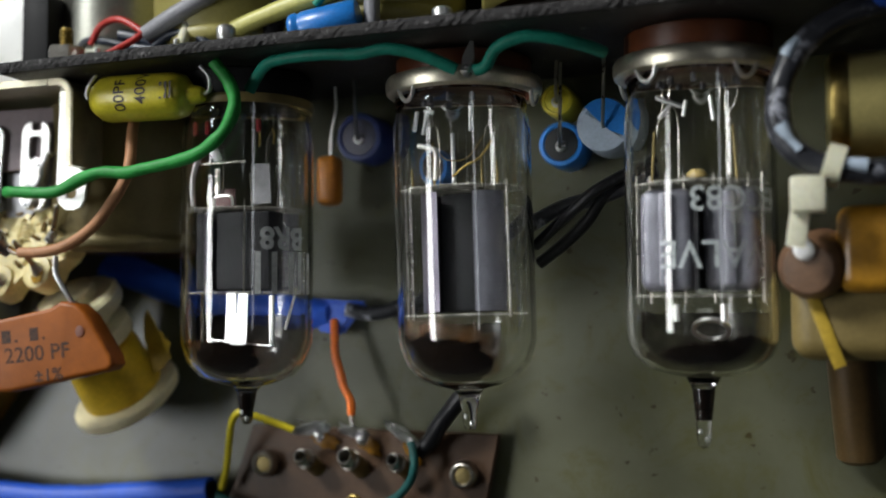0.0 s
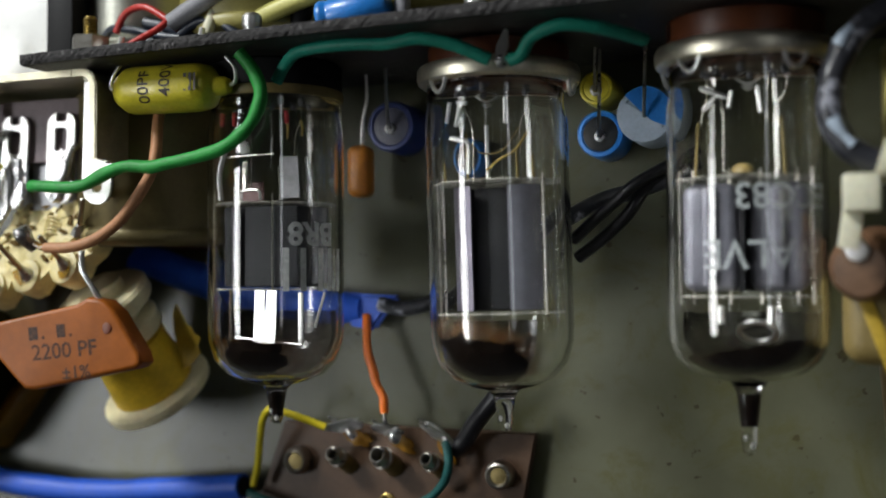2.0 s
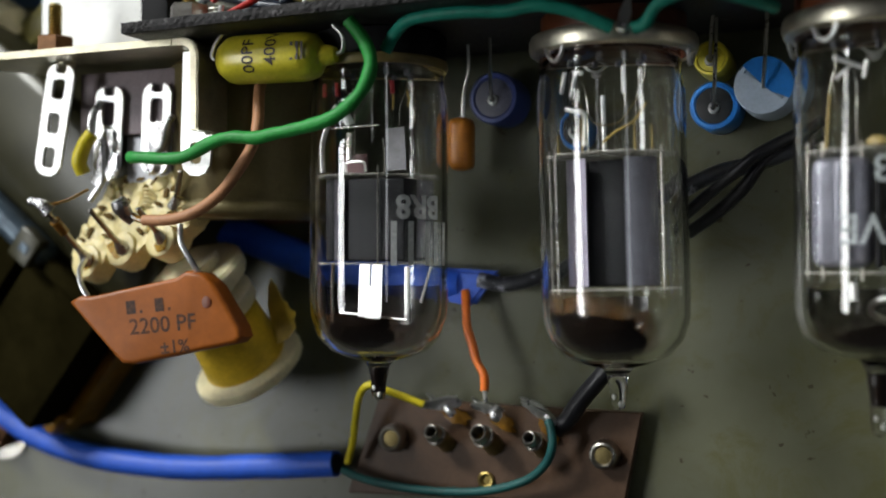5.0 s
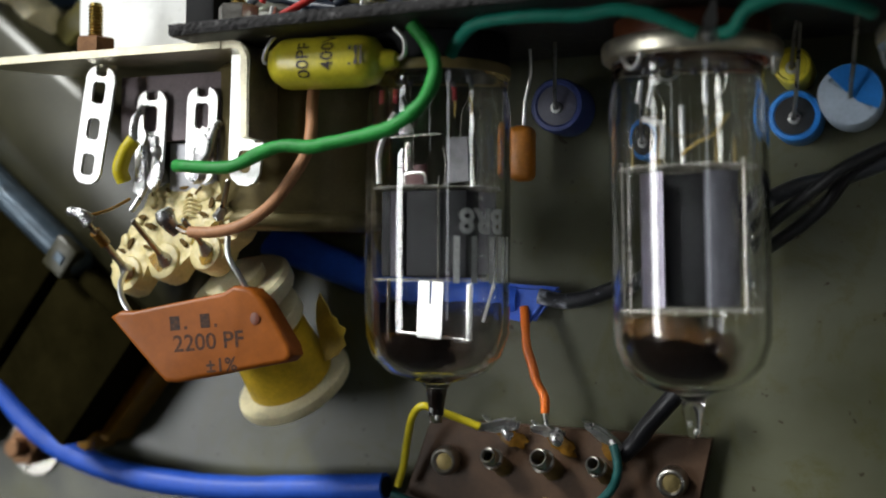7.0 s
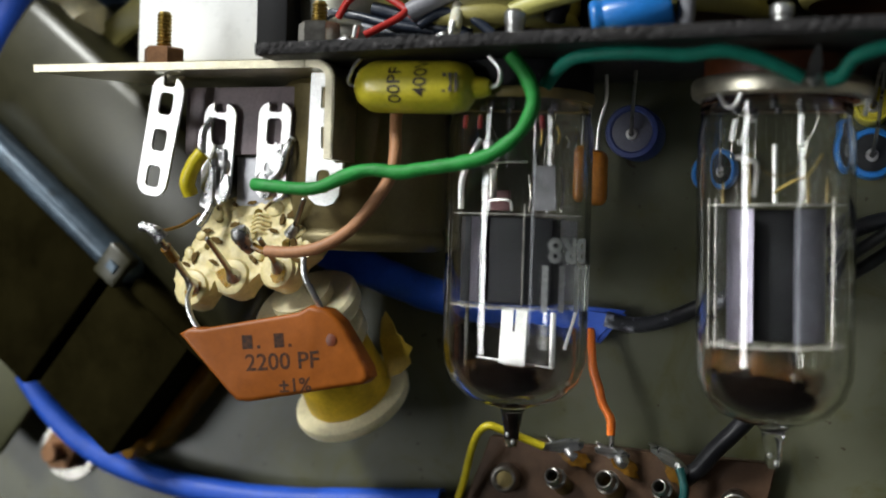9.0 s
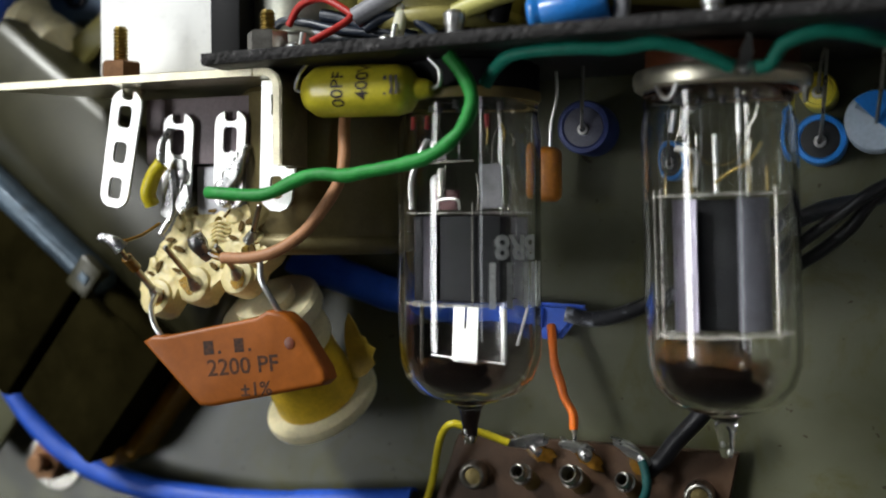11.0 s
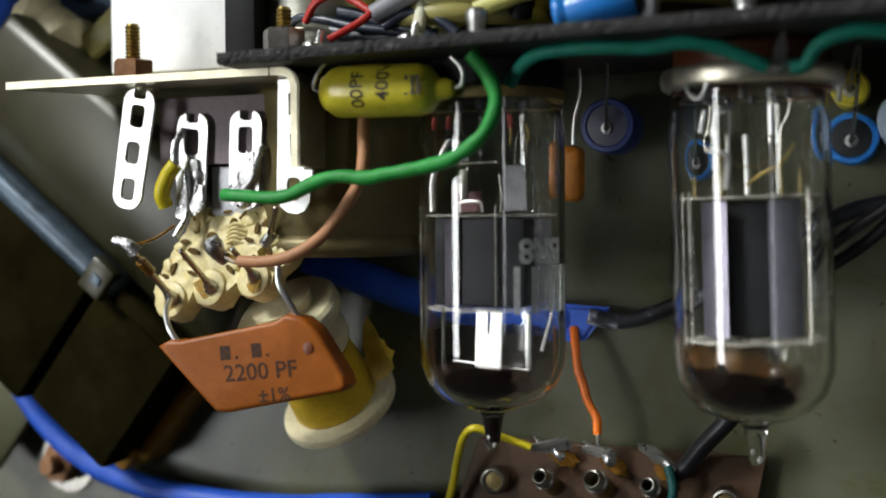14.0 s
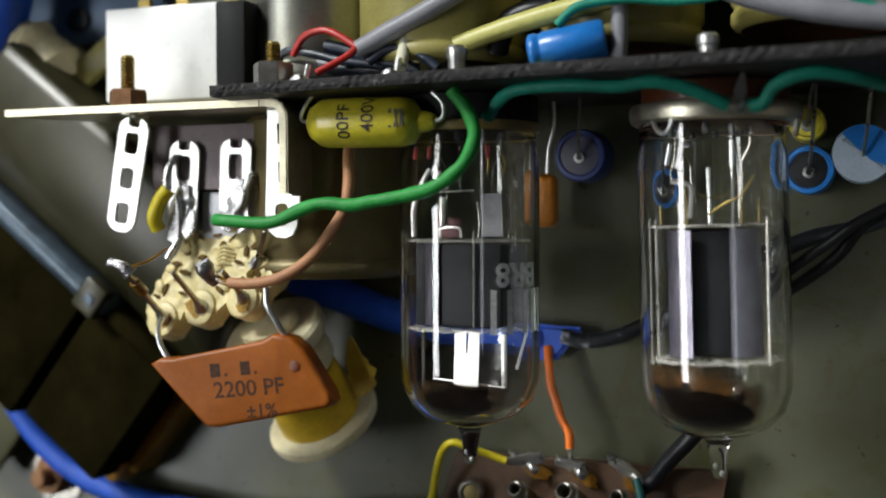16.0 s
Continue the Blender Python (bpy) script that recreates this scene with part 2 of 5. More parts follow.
# blue of this colour stands in for the highlight along the transformer rim
RIM = surface("bluish_highlight_rim", (0.080, 0.115, 0.150), 0.34, 0.4, 0.5, 130, 1500, 0.3, dirt=(0.03, 0.03, 0.02), dirt_at=0.58, spec=0.6)
CORE = surface("varnished_core", (0.014, 0.0115, 0.004), 0.75, 0.0, 0.5, 70, 1400, 0.1, spec=0.0)
RESIN = surface("amber_varnish", (0.42, 0.20, 0.015), 0.35, 0.0, 0.45, 180, 1400, 0.4, coat=0.3)
FOOT = surface("olive_foot", (0.075, 0.075, 0.032), 0.45, 0.3, 0.2, 80, 1400, 0.2)
WHITE = surface("white_card", (0.93, 0.93, 0.91), 0.28, 0.0, 0.02, 200, 1600, 0.0, grain=0.05)
BLACK_CASE = surface("black_case", (0.009, 0.009, 0.010), 0.6, 0.0, 0.3, 200, 1600, 0.2, spec=0.2)
NYLON = surface("cream_nylon", (0.74, 0.72, 0.55), 0.4, 0.0, 0.08, 200, 1600, 0.1, sub=0.15)
UMBER = surface("umber_moulding", (0.16, 0.085, 0.045), 0.4, 0.0, 0.3, 200, 1600, 0.2)
OCHRE = surface("ochre_card", (0.20, 0.145, 0.045), 0.5, 0.0, 0.2, 150, 1600, 0.2)
SLATE = surface("slate_blue_panel", (0.10, 0.155, 0.25), 0.4, 0.2, 0.15, 60, 1600, 0.15)
ROD = surface("brown_rod", (0.085, 0.05, 0.016), 0.4, 0.1, 0.25, 150, 1600, 0.2)
ROOM = surface("room_paint", (0.075, 0.075, 0.08), 0.8, 0.0, 0.08, 3, 40, 0.05)
BENCH = surface("bench_wood", (0.055, 0.045, 0.038), 0.6, 0.0, 0.3, 12, 200, 0.2)

# ---- builders (millimetres) ----
MM = 0.001
BASE = {}


def thing(name, base, label, category, group="", kind=""):
    ob = new(name)
    ob.empty_display_size = 0.002
    ob.location = Vector(base) * MM
    BASE[ob] = Vector(base)
    return tagged(ob, label, category, group, kind)


def part(name, bm, material, parent, label="", smooth=True, hollow=0):
    """Links a bmesh, given in millimetres of the world, as one mesh under a thing or part; faces from hollow on line a cavity."""
    base = BASE[parent]
    bm.transform(Matrix.Scale(MM, 4) @ Matrix.Translation(-base))
    bmesh.ops.recalc_face_normals(bm, faces=bm.faces[:])
    if hollow:
        bm.faces.ensure_lookup_table()
        bmesh.ops.reverse_faces(bm, faces=bm.faces[hollow:])
    me = bpy.data.meshes.new(name)
    if smooth:
        for f in bm.faces:
            f.smooth = True
        for e in bm.edges:
            e.smooth = not (len(e.link_faces) == 2 and e.calc_face_angle(0) > 0.7)
    bm.to_mesh(me)
    bm.free()
    me.materials.append(material)
    ob = new(name, me)
    ob.parent = parent
    BASE[ob] = base
    if label:
        ob["label"] = label
    return ob


def single(name, bm, material, label, category, group="", kind="", smooth=True):
    """A thing of one mesh, its origin at the foot of its bounds."""
    xs = [v.co for v in bm.verts]
    lo = Vector([min(c[i] for c in xs) for i in range(3)])
    hi = Vector([max(c[i] for c in xs) for i in range(3)])
    base = Vector(((lo.x + hi.x) / 2, (lo.y + hi.y) / 2, lo.z))
    holder = new("tmp")
    BASE[holder] = base
    ob = part(name, bm, material, holder, "", smooth)
    ob.parent = None
    ob.location = base * MM
    bpy.data.objects.remove(holder)
    return tagged(ob, label, category, group, kind)


def box(bm, lo, hi, bevel=0.0, m=None, seg=2):
    r = bmesh.ops.create_cube(bm, size=1)
    lo, hi = Vector(lo), Vector(hi)
    bmesh.ops.transform(bm, matrix=Matrix.Translation((lo + hi) / 2) @ Matrix.Diagonal((*(hi - lo), 1)), verts=r["verts"])
    vs = r["verts"]
    if bevel:
        es = list({e for v in vs for e in v.link_edges})
        out = bmesh.ops.bevel(bm, geom=es, offset=bevel, segments=seg, profile=0.5, affect="EDGES")
        vs = list({v for f in out["faces"] for v in f.verts} | {v for v in vs if v.is_valid})
    if m is not None:
        bmesh.ops.transform(bm, matrix=m, verts=vs)
    return bm


def frame_to(p0, p1):
    """A matrix whose z runs from p0 towards p1."""
    p0, p1 = Vector(p0), Vector(p1)
    return Matrix.Translation(p0) @ (p1 - p0).to_track_quat("Z", "Y").to_matrix().to_4x4()


def lathe(bm, prof, m, seg=32, closed=False):
    """Turns a profile of (radius, height) round the z axis of m."""
    rings = []
    for r, h in prof:
        if r < 1e-6:
            rings.append([bm.verts.new(m @ Vector((0, 0, h)))])
        else:
            rings.append([bm.verts.new(m @ Vector((r * math.cos(2 * math.pi * i / seg), r * math.sin(2 * math.pi * i / seg), h)))
                          for i in range(seg)])
    pairs = list(zip(rings, rings[1:])) + ([(rings[-1], rings[0])] if closed else [])
    for a, b in pairs:
        for i in range(seg):
            j = (i + 1) % seg
            if len(a) == 1 and len(b) == 1:
                continue
            if len(a) == 1:
                bm.faces.new((a[0], b[i], b[j]))
            elif len(b) == 1:
                bm.faces.new((a[i], b[0], a[j]))
            else:
                bm.faces.new((a[i], b[i], b[j], a[j]))
    return bm


def rod(bm, p0, p1, r, r1=None, seg=12, edge=0.0):
    h = (Vector(p1) - Vector(p0)).length
    r1 = r if r1 is None else r1
    e = min(edge, h / 3, r * 0.8, r1 * 0.8)
    prof = [(0, 0), (r - e, 0), (r, e), (r1, h - e), (r1 - e, h), (0, h)] if e else [(0, 0), (r, 0), (r1, h), (0, h)]
    return lathe(bm, prof, frame_to(p0, p1), seg)


def curve(points, per=8):
    """Points along a smooth line through the given ones."""
    ps = [Vector(p) for p in points]
    ps = [ps[0] * 2 - ps[1]] + ps + [ps[-1] * 2 - ps[-2]]
    out = []
    for a, b, c, d in zip(ps, ps[1:], ps[2:], ps[3:]):
        for k in range(per):
            t = k / per
            out.append(0.5 * (2 * b + (c - a) * t + (2 * a - 5 * b + 4 * c - d) * t * t + (3 * b - a - 3 * c + d) * t ** 3))
    return out + [ps[-2]]


def sweep(bm, points, r, seg=10, per=8, wobble=0.0, taper=None):
    """A round wire along a smooth line, with rounded-off ends."""
    ps = curve(points, per)
    n = len(ps)
    up = Vector((0.2, 0.3, 1)).normalized()
    rings = []
    for i, p in enumerate(ps):
        d = (ps[min(i + 1, n - 1)] - ps[max(i - 1, 0)]).normalized()
        up = (up - d * up.dot(d)).normalized()
        side = d.cross(up)
        rr = r * (1 + wobble * noise.noise(p * 0.35)) * (taper(i / (n - 1)) if taper else 1)
        rings.append([bm.verts.new(p + rr * (math.cos(2 * math.pi * k / seg) * up + math.sin(2 * math.pi * k / seg) * side)) for k in range(seg)])
    for a, b in zip(rings, rings[1:]):
        for k in range(seg):
            j = (k + 1) % seg
            bm.faces.new((a[k], b[k], b[j], a[j]))
    bm.faces.new(rings[0][::-1])
    bm.faces.new(rings[-1])
    return bm


def sheet(bm, outer, holes, z0, z1, m=None):
    """A flat sheet of the given outline with holes, from z0 to z1."""
    start = set(bm.verts)
    es = []
    for loop in (outer, *holes):
        vs = [bm.verts.new((x, y, z0)) for x, y in loop]
        es += [bm.edges.new((vs[i], vs[(i + 1) % len(vs)])) for i in range(len(vs))]
    fs = [g for g in bmesh.ops.triangle_fill(bm, use_beauty=True, use_dissolve=False, edges=es)["geom"] if isinstance(g, bmesh.types.BMFace)]
    ex = bmesh.ops.extrude_face_region(bm, geom=fs)
    bmesh.ops.translate(bm, vec=(0, 0, z1 - z0), verts=[g for g in ex["geom"] if isinstance(g, bmesh.types.BMVert)])
    if m is not None:
        bmesh.ops.transform(bm, matrix=m, verts=[v for v in bm.verts if v not in start])
    return bm


def rounded(x0, y0, x1, y1, r, n=5):
    pts = []
    for cx, cy, a in ((x1 - r, y1 - r, 0), (x0 + r, y1 - r, 90), (x0 + r, y0 + r, 180), (x1 - r, y0 + r, 270)):
        for k in range(n + 1):
            t = radians(a + 90 * k / n)
            pts.append((cx + r * math.cos(t), cy + r * math.sin(t)))
    return pts


def circle(cx, cy, r, n=16):
    return [(cx + r * math.cos(2 * math.pi * k / n), cy + r * math.sin(2 * math.pi * k / n)) for k in range(n)]


def shard(bm, cx, cy, z, rx, ry, turn, tilt, seed, th=0.3):
    """An uneven flat scrap of metal or resin, pulled out at both ends."""
    pts = []
    for k in range(18):
        q = 2 * math.pi * k / 18
        w = 1 + 0.42 * noise.noise((2.3 * math.cos(q) + seed, 2.3 * math.sin(q), seed * 1.7))
        pts.append((rx * w * math.cos(q) * (1.0 + 0.25 * abs(math.cos(q))), ry * w * math.sin(q)))
    had = set(bm.verts)
    sheet(bm, pts, [], 0, th, pose(0, 0, 0))
    mine = [v for v in bm.verts if v not in had]
    for v in mine:
        v.co.z += 0.35 * noise.noise((v.co.x * 0.9, v.co.y * 0.9, seed))
    bmesh.ops.transform(bm, matrix=pose(cx, cy, z, tilt, 6, turn), verts=mine)
    return bm


def lettering(text, size, place, bold=0.0):
    """The built-in font as a bmesh in millimetres; place maps (x, y) on the flat to the world."""
    cu = bpy.data.curves.new("letters", "FONT")
    cu.body, cu.size, cu.align_x, cu.align_y, cu.offset, cu.resolution_u = text, size, "CENTER", "CENTER", bold, 3
    ob = new("letters", cu)
    me = bpy.data.meshes.new_from_object(ob.evaluated_get(bpy.context.evaluated_depsgraph_get()))
    bm = bmesh.new()
    bm.from_mesh(me)
    bpy.data.objects.remove(ob)
    bpy.data.curves.remove(cu)
    bpy.data.meshes.remove(me)
    bmesh.ops.subdivide_edges(bm, edges=[e for e in bm.edges if e.calc_length() > size * 0.3], cuts=2)
    for v in bm.verts:
        v.co = place(v.co.x, v.co.y)
    return bm


def bars(rows, place):
    """Plain bars (x0, y0, x1, y1) in place of writing that is not lettered."""
    bm = bmesh.new()
    for x0, y0, x1, y1 in rows:
        n = max(1, int((x1 - x0) / 0.7))
        for k in range(n):
            a, b = x0 + (x1 - x0) * k / n, x0 + (x1 - x0) * (k + 1) / n
            bm.faces.new([bm.verts.new(place(*q)) for q in ((a, y0), (b, y0), (b, y1), (a, y1))])
    bmesh.ops.remove_doubles(bm, verts=bm.verts[:], dist=1e-4)
    return bm

# ---- the setting ----


def setting(name, lo, hi, material, label, category, bevel=0.0):
    return single(name, box(bmesh.new(), lo, hi, bevel), material, label, category, kind="structure", smooth=False)


setting("floor", (-190, -95, -1.6), (190, 150, 0), ENAMEL, "grey-green enamelled steel chassis plate with brown specks", "chassis plate")
setting("workbench_top", (-900, -700, -40), (900, 700, -1.7), BENCH, "brown wooden workbench under the chassis", "workbench")
setting("wall_north", (-1500, 1500, -800), (1500, 1560, 1900), ROOM, "plain pale grey room wall", "wall")
setting("wall_south", (-1500, -1560, -800), (1500, -1500, 1900), ROOM, "plain pale grey room wall", "wall")
setting("wall_west", (-1560, -1560, -800), (-1500, 1560, 1900), ROOM, "plain pale grey room wall", "wall")
setting("wall_east", (1500, -1560, -800), (1560, 1560, 1900), ROOM, "plain pale grey room wall", "wall")
setting("ceiling", (-1560, -1560, 1900), (1560, 1560, 1960), ROOM, "plain pale grey ceiling", "ceiling")

# ---- circuit board: stands on edge, the valves plug in on its underside ----


def circuit_board():
    t = thing("circuit_board", (45, 59.8, 0), "dark brown paxolin circuit board standing on edge with a chipped rim", "circuit board")
    bm = bmesh.new()
    n = 90
    rows = []
    for i in range(n + 1):
        x = -36 + 172 * i / n
        y = 58.2 + 0.0175 * (x + 36)
        j = 0.22 * noise.noise((x * 0.9, 3, 0))
        k = 0.16 * noise.noise((x * 1.7, 9, 0))
        rows.append([bm.verts.new(c) for c in ((x, y, 0), (x, y, 41.4 + j), (x, y + 0.35 + k, 42 + j), (x, y + 1.4 + k, 42 + k), (x, y + 1.75, 41.5 + j), (x, y + 1.75, 0))])
    for a, b in zip(rows, rows[1:]):
        for k in range(6):
            bm.faces.new((a[k], a[(k + 1) % 6], b[(k + 1) % 6], b[k]))
    bm.faces.new(rows[0])
    bm.faces.new(rows[-1][::-1])
    part("board", bm, BOARD, t, smooth=False)
    # the sawn front edge: ragged laminate with pale chips
    bm = bmesh.new()
    n, rows = 260, []
    for i in range(n + 1):
        x = -36.05 + 172.1 * i / n
        y = 58.2 + 0.0175 * (x + 36)
        q = [0.3 * noise.noise((x * 1.6, k * 5.0, 2)) for k in range(4)]
        rows.append([bm.verts.new(c) for c in ((x, y - 0.02, 41.2), (x, y + 0.05 + 0.4 * q[0], 42.1 + q[1]), (x, y + 0.65, 42.25 + q[2]), (x, y + 1.2, 42.2 + q[3]), (x, y + 1.75 + 0.4 * q[2], 42.1 + q[0]), (x, y + 1.77, 41.2))])
    for a, b in zip(rows, rows[1:]):
        for k in range(5):
            bm.faces.new((a[k], a[k + 1], b[k + 1], b[k]))
    part("sawn_edge", bm, CHIPPED, t, "ragged sawn edge with pale chips", smooth=False)
    return t


circuit_board()


def board_y(x):
    return 58.2 + 0.0175 * (x + 36)


# ---- valves ----
R_OUT, R_IN = 11.15, 10.25
ENV, LIFT = {}, {}


def lifted(prof, lift):
    """A bulb profile with its dome raised by lift and its tip drawn out longer."""
    out = []
    for r, h in prof:
        if lift and h < 17:
            h = 17 - (17 - h) * (10.5 - lift) / 10.5 if h >= 6.5 else -1.6 + h * (8.1 + lift) / 6.5
        out.append((r, h))
    return out


def valve(cx, cz, label, lift=0.0):
    """The bare bulb, base pins, micas and stem wires of a miniature nine-pin valve; its tip points to -y."""
    t = thing("valve", (cx, 30, cz - R_OUT), label, "valve", "row of valves")
    m = Matrix.Translation((cx, 0, cz)) @ Matrix.Rotation(radians(-90), 4, "X")   # local z -> world y
    # closed bulb with real wall thickness, drawn-out tip and flat button base
    out = [(0, 0.0), (0.8, 0.25), (1.15, 1.2), (1.2, 2.6), (1.5, 4.2), (1.75, 5.6), (2.6, 6.5), (5.2, 7.1), (8.0, 8.3), (10.0, 10.6), (11.0, 13.8), (R_OUT, 17),
           (R_OUT, 47.5), (10.9, 49.3), (10.6, 50.5), (10.75, 51.8), (10.6, 53.6), (9.4, 54.8), (0, 54.8)]
    inn = [(0, 53.2), (9.4, 53.2), (10.05, 51.9), (9.95, 50.4), (10.15, 48.8), (R_IN, 47), (R_IN, 17), (10.15, 14.1), (9.3, 11.2), (7.5, 9.0), (4.9, 7.75), (1.2, 7.2), (0, 7.1)]
    out, inn = lifted(out, lift), lifted(inn, lift)
    LIFT[t] = lift
    bm = bmesh.new()
    lathe(bm, out, m, 64)
    shell = len(bm.faces)
    lathe(bm, inn, m, 64)
    env = part("envelope", bm, GLASS, t, "clear glass envelope with a drawn tip", hollow=shell)
    env.visible_shadow = False
    ENV[t] = env
    # tinned beads stand in for the bright highlights on the glass tip
    for k, (dx, y, dz) in enumerate(((0.5, 1.1, 0.9), (-0.4, 2.2, 0.9))):
        part("tip_highlight", lathe(bmesh.new(), [(0, -0.5), (0.3, -0.3), (0.36, 0), (0.3, 0.3), (0, 0.5)], pose(cx + dx, y - (1.2 if lift else 0), cz + dz, 90, 0, 0), 10), TINNED, env)
    for k in range(9):
        a = radians(36 * k + 18)
        x, z = cx + 5.95 * math.cos(a), cz + 5.95 * math.sin(a)
        part("pin", rod(bmesh.new(), (x, 52.0, z), (x, 58.0, z), 0.5, seg=8), ANODE, t)
        if k in (0, 1, 3, 5, 8):
            q = 0.75 + 0.2 * ((k * 7) % 3)
            part("stem_wire", sweep(bmesh.new(), [(x, 52.4, z), (x, 49.5, z), (cx + (x - cx) * q, 46.5, cz + (z - cz) * q), (cx + (x - cx) * q, 45.0 if k % 3 else 38.0, cz + (z - cz) * q)], 0.09, 6, 4), NICKEL, t)
    return t


def mica(t, cx, cz, y, r=9.9, notch=12):
    bm = bmesh.new()
    pts = []
    for k in range(notch * 4):
        a = 2 * math.pi * k / (notch * 4)
        rr = r if k % 4 in (0, 1) else r - 0.9
        pts.append((rr * math.cos(a), rr * math.sin(a)))
    sheet(bm, pts, [circle(0, 0, 1.0, 10)], -0.13, 0.13, Matrix.Translation((cx, y, cz)) @ Matrix.Rotation(radians(90), 4, "X"))
    part("mica_spacer", bm, MICA, t, "jagged pale mica disc", smooth=False)


def arc_plate(cx, cz, r, a0, a1, y0, y1, flat=1.0, th=0.3, n=14):
    """A curved sheet round the valve's axis, from angle a0 to a1 in degrees, z squeezed by flat."""
    bm = bmesh.new()
    ring = []
    for i in range(n + 1):
        a = radians(a0 + (a1 - a0) * i / n)
        c, q = math.cos(a), math.sin(a) * flat
        ring.append([bm.verts.new((cx + rr * c, y, cz + rr * q)) for rr, y in ((r, y0), (r, y1), (r - th, y1), (r - th, y0))])
    for a, b in zip(ring, ring[1:]):
        for k in range(4):
            bm.faces.new((a[k], a[(k + 1) % 4], b[(k + 1) % 4], b[k]))
    bm.faces.new(ring[0])
    bm.faces.new(ring[-1][::-1])
    return bm


def getter(t, cx, cz, prof, cut, name="getter", mat=None, label="dark mirror getter film inside the dome", rag=0.3):
    """A film on the inside of the dome; cut(angle, height) keeps it where true."""
    m = Matrix.Translation((cx, 0, cz)) @ Matrix.Rotation(radians(-90), 4, "X")
    prof = lifted(prof, LIFT[t])
    fine = [prof[0]]
    for (r0, h0), (r1, h1) in zip(prof, prof[1:]):
        fine += [(r0 + (r1 - r0) * k / 9, h0 + (h1 - h0) * k / 9) for k in range(1, 10)]
    bm = bmesh.new()
    lathe(bm, fine, m, 220)
    bad = []
    for f in bm.faces:
        c = f.calc_center_median()
        if not cut(math.atan2(c.z - cz, c.x - cx), c.y + rag * noise.noise(c * 0.45) + 0.5 * rag * noise.noise(c * 1.3)):
            bad.append(f)
    bmesh.ops.delete(bm, geom=bad, context="FACES")
    ob = part(name, bm, mat or GETTER_DARK, t, label)
    ob.visible_shadow = False


def dome(top, inset=0.12):
    """The profile of the inside of the dome up to a height, a hair inside the glass."""
    full = [(0.1, 7.4), (1.2, 7.5), (3.0, 7.75), (4.8, 8.1), (6.2, 8.65), (7.4, 9.3), (8.4, 10.2), (9.2, 11.4), (9.8, 12.8), (10.15, 14.2), (10.28, 15.6), (R_IN, 17), (R_IN, 18.5), (R_IN, 20), (R_IN, 22)]
    return [(max(r - inset, 0.05), h + inset) for r, h in full if h <= top]


def on_bulb(cx, cz, ang0, y0, r=R_OUT + 0.03):
    """Maps flat (x, y), read with the valve's base upwards turned about, onto the bulb; ang0 is the angle of its middle."""
    def place(x, y):
        a = radians(ang0) + x / R_OUT
        return Vector((cx + r * math.cos(a), y0 - y, cz + r * math.sin(a)))
    return place


# first valve: dark boxed anode with a bright getter plate
c1, z1 = -0.7, 22.0
v1 = valve(c1, z1, "clear glass valve with dark anode and bright getter plate, tip downwards")
mica(v1, c1, z1, 35.9)
mica(v1, c1, z1, 22.1)
part("anode", box(bmesh.new(), (c1 - 3.2, 22.5, z1 - 5.0), (c1 + 6.6, 35.5, z1 + 5.0), 0.5), ANODE_BLACK, v1, "black carbonised anode box")
part("anode_fin", box(bmesh.new(), (c1 + 6.7, 23.0, z1 - 0.3), (c1 + 9.2, 35.2, z1 + 0.3)), ANODE, v1)
part("screen_plate", box(bmesh.new(), (c1 - 8.2, 22.5, z1 - 3.5), (c1 - 3.9, 35.5, z1 + 3.2), 0.4), ANODE_BLACK, v1)
part("anode_face", arc_plate(c1, z1, 7.6, 128, 168, 22.6, 35.4, 0.8), ANODE_GLOSS, v1, "polished side of the anode")
for dx in (-8.6, -3.6, 2.4):
    part("grid_rod", rod(bmesh.new(), (c1 + dx, 21.0, z1 + 5.5), (c1 + dx, 37.4, z1 + 5.5), 0.15, seg=8), STEEL, v1)
bm = sheet(bmesh.new(), [(-2.0, -4.1), (2.0, -4.1), (2.0, 4.3), (0.25, 4.3), (0.12, 0.9), (-0.15, 0.9), (-0.2, 4.3), (-2.0, 4.3)], [], -0.12, 0.12,
           Matrix.Translation((c1 + 1.5, 17.7, z1 + 6.2)) @ Matrix.Rotation(radians(-2), 4, "Z") @ Matrix.Rotation(radians(-4), 4, "Y"))
part("getter_plate", bm, TINNED, v1, "bright slotted nickel getter plate", smooth=False)
part("getter_bar", rod(bmesh.new(), (c1 - 4.4, 14.4, z1 + 5.0), (c1 + 7.2, 13.4, z1 + 5.0), 0.17, seg=8), TINNED, v1)
part("getter_post", rod(bmesh.new(), (c1 - 6.8, 12.6, z1 + 3), (c1 - 6.8, 22.2, z1 + 3), 0.35, seg=8), NICKEL, v1)
part("getter_post", box(bmesh.new(), (c1 + 6.6, 13.4, z1 + 4.6), (c1 + 7.4, 21.6, z1 + 5.0), 0.1), TINNED, v1)
part("getter_post", rod(bmesh.new(), (c1 + 8.3, 16.0, z1 + 2.6), (c1 + 9.6, 21.6, z1 + 2.0), 0.26, 0.2, seg=8), TINNED, v1)
part("bracket", sheet(bmesh.new(), [(-1.6, 0), (1.6, 0), (1.6, 6.6), (-1.6, 6.6)], [], -0.15, 0.15, Matrix.Translation((c1 + 5.4, 36.6, z1 + 5)) @ Matrix.Rotation(radians(3), 4, "Z")), ANODE, v1, "grey nickel support plate", smooth=False)
part("bracket", box(bmesh.new(), (c1 - 4.4, 36.4, z1 + 3.2), (c1 - 0.4, 39.4, z1 + 3.5)), MAROON, v1)
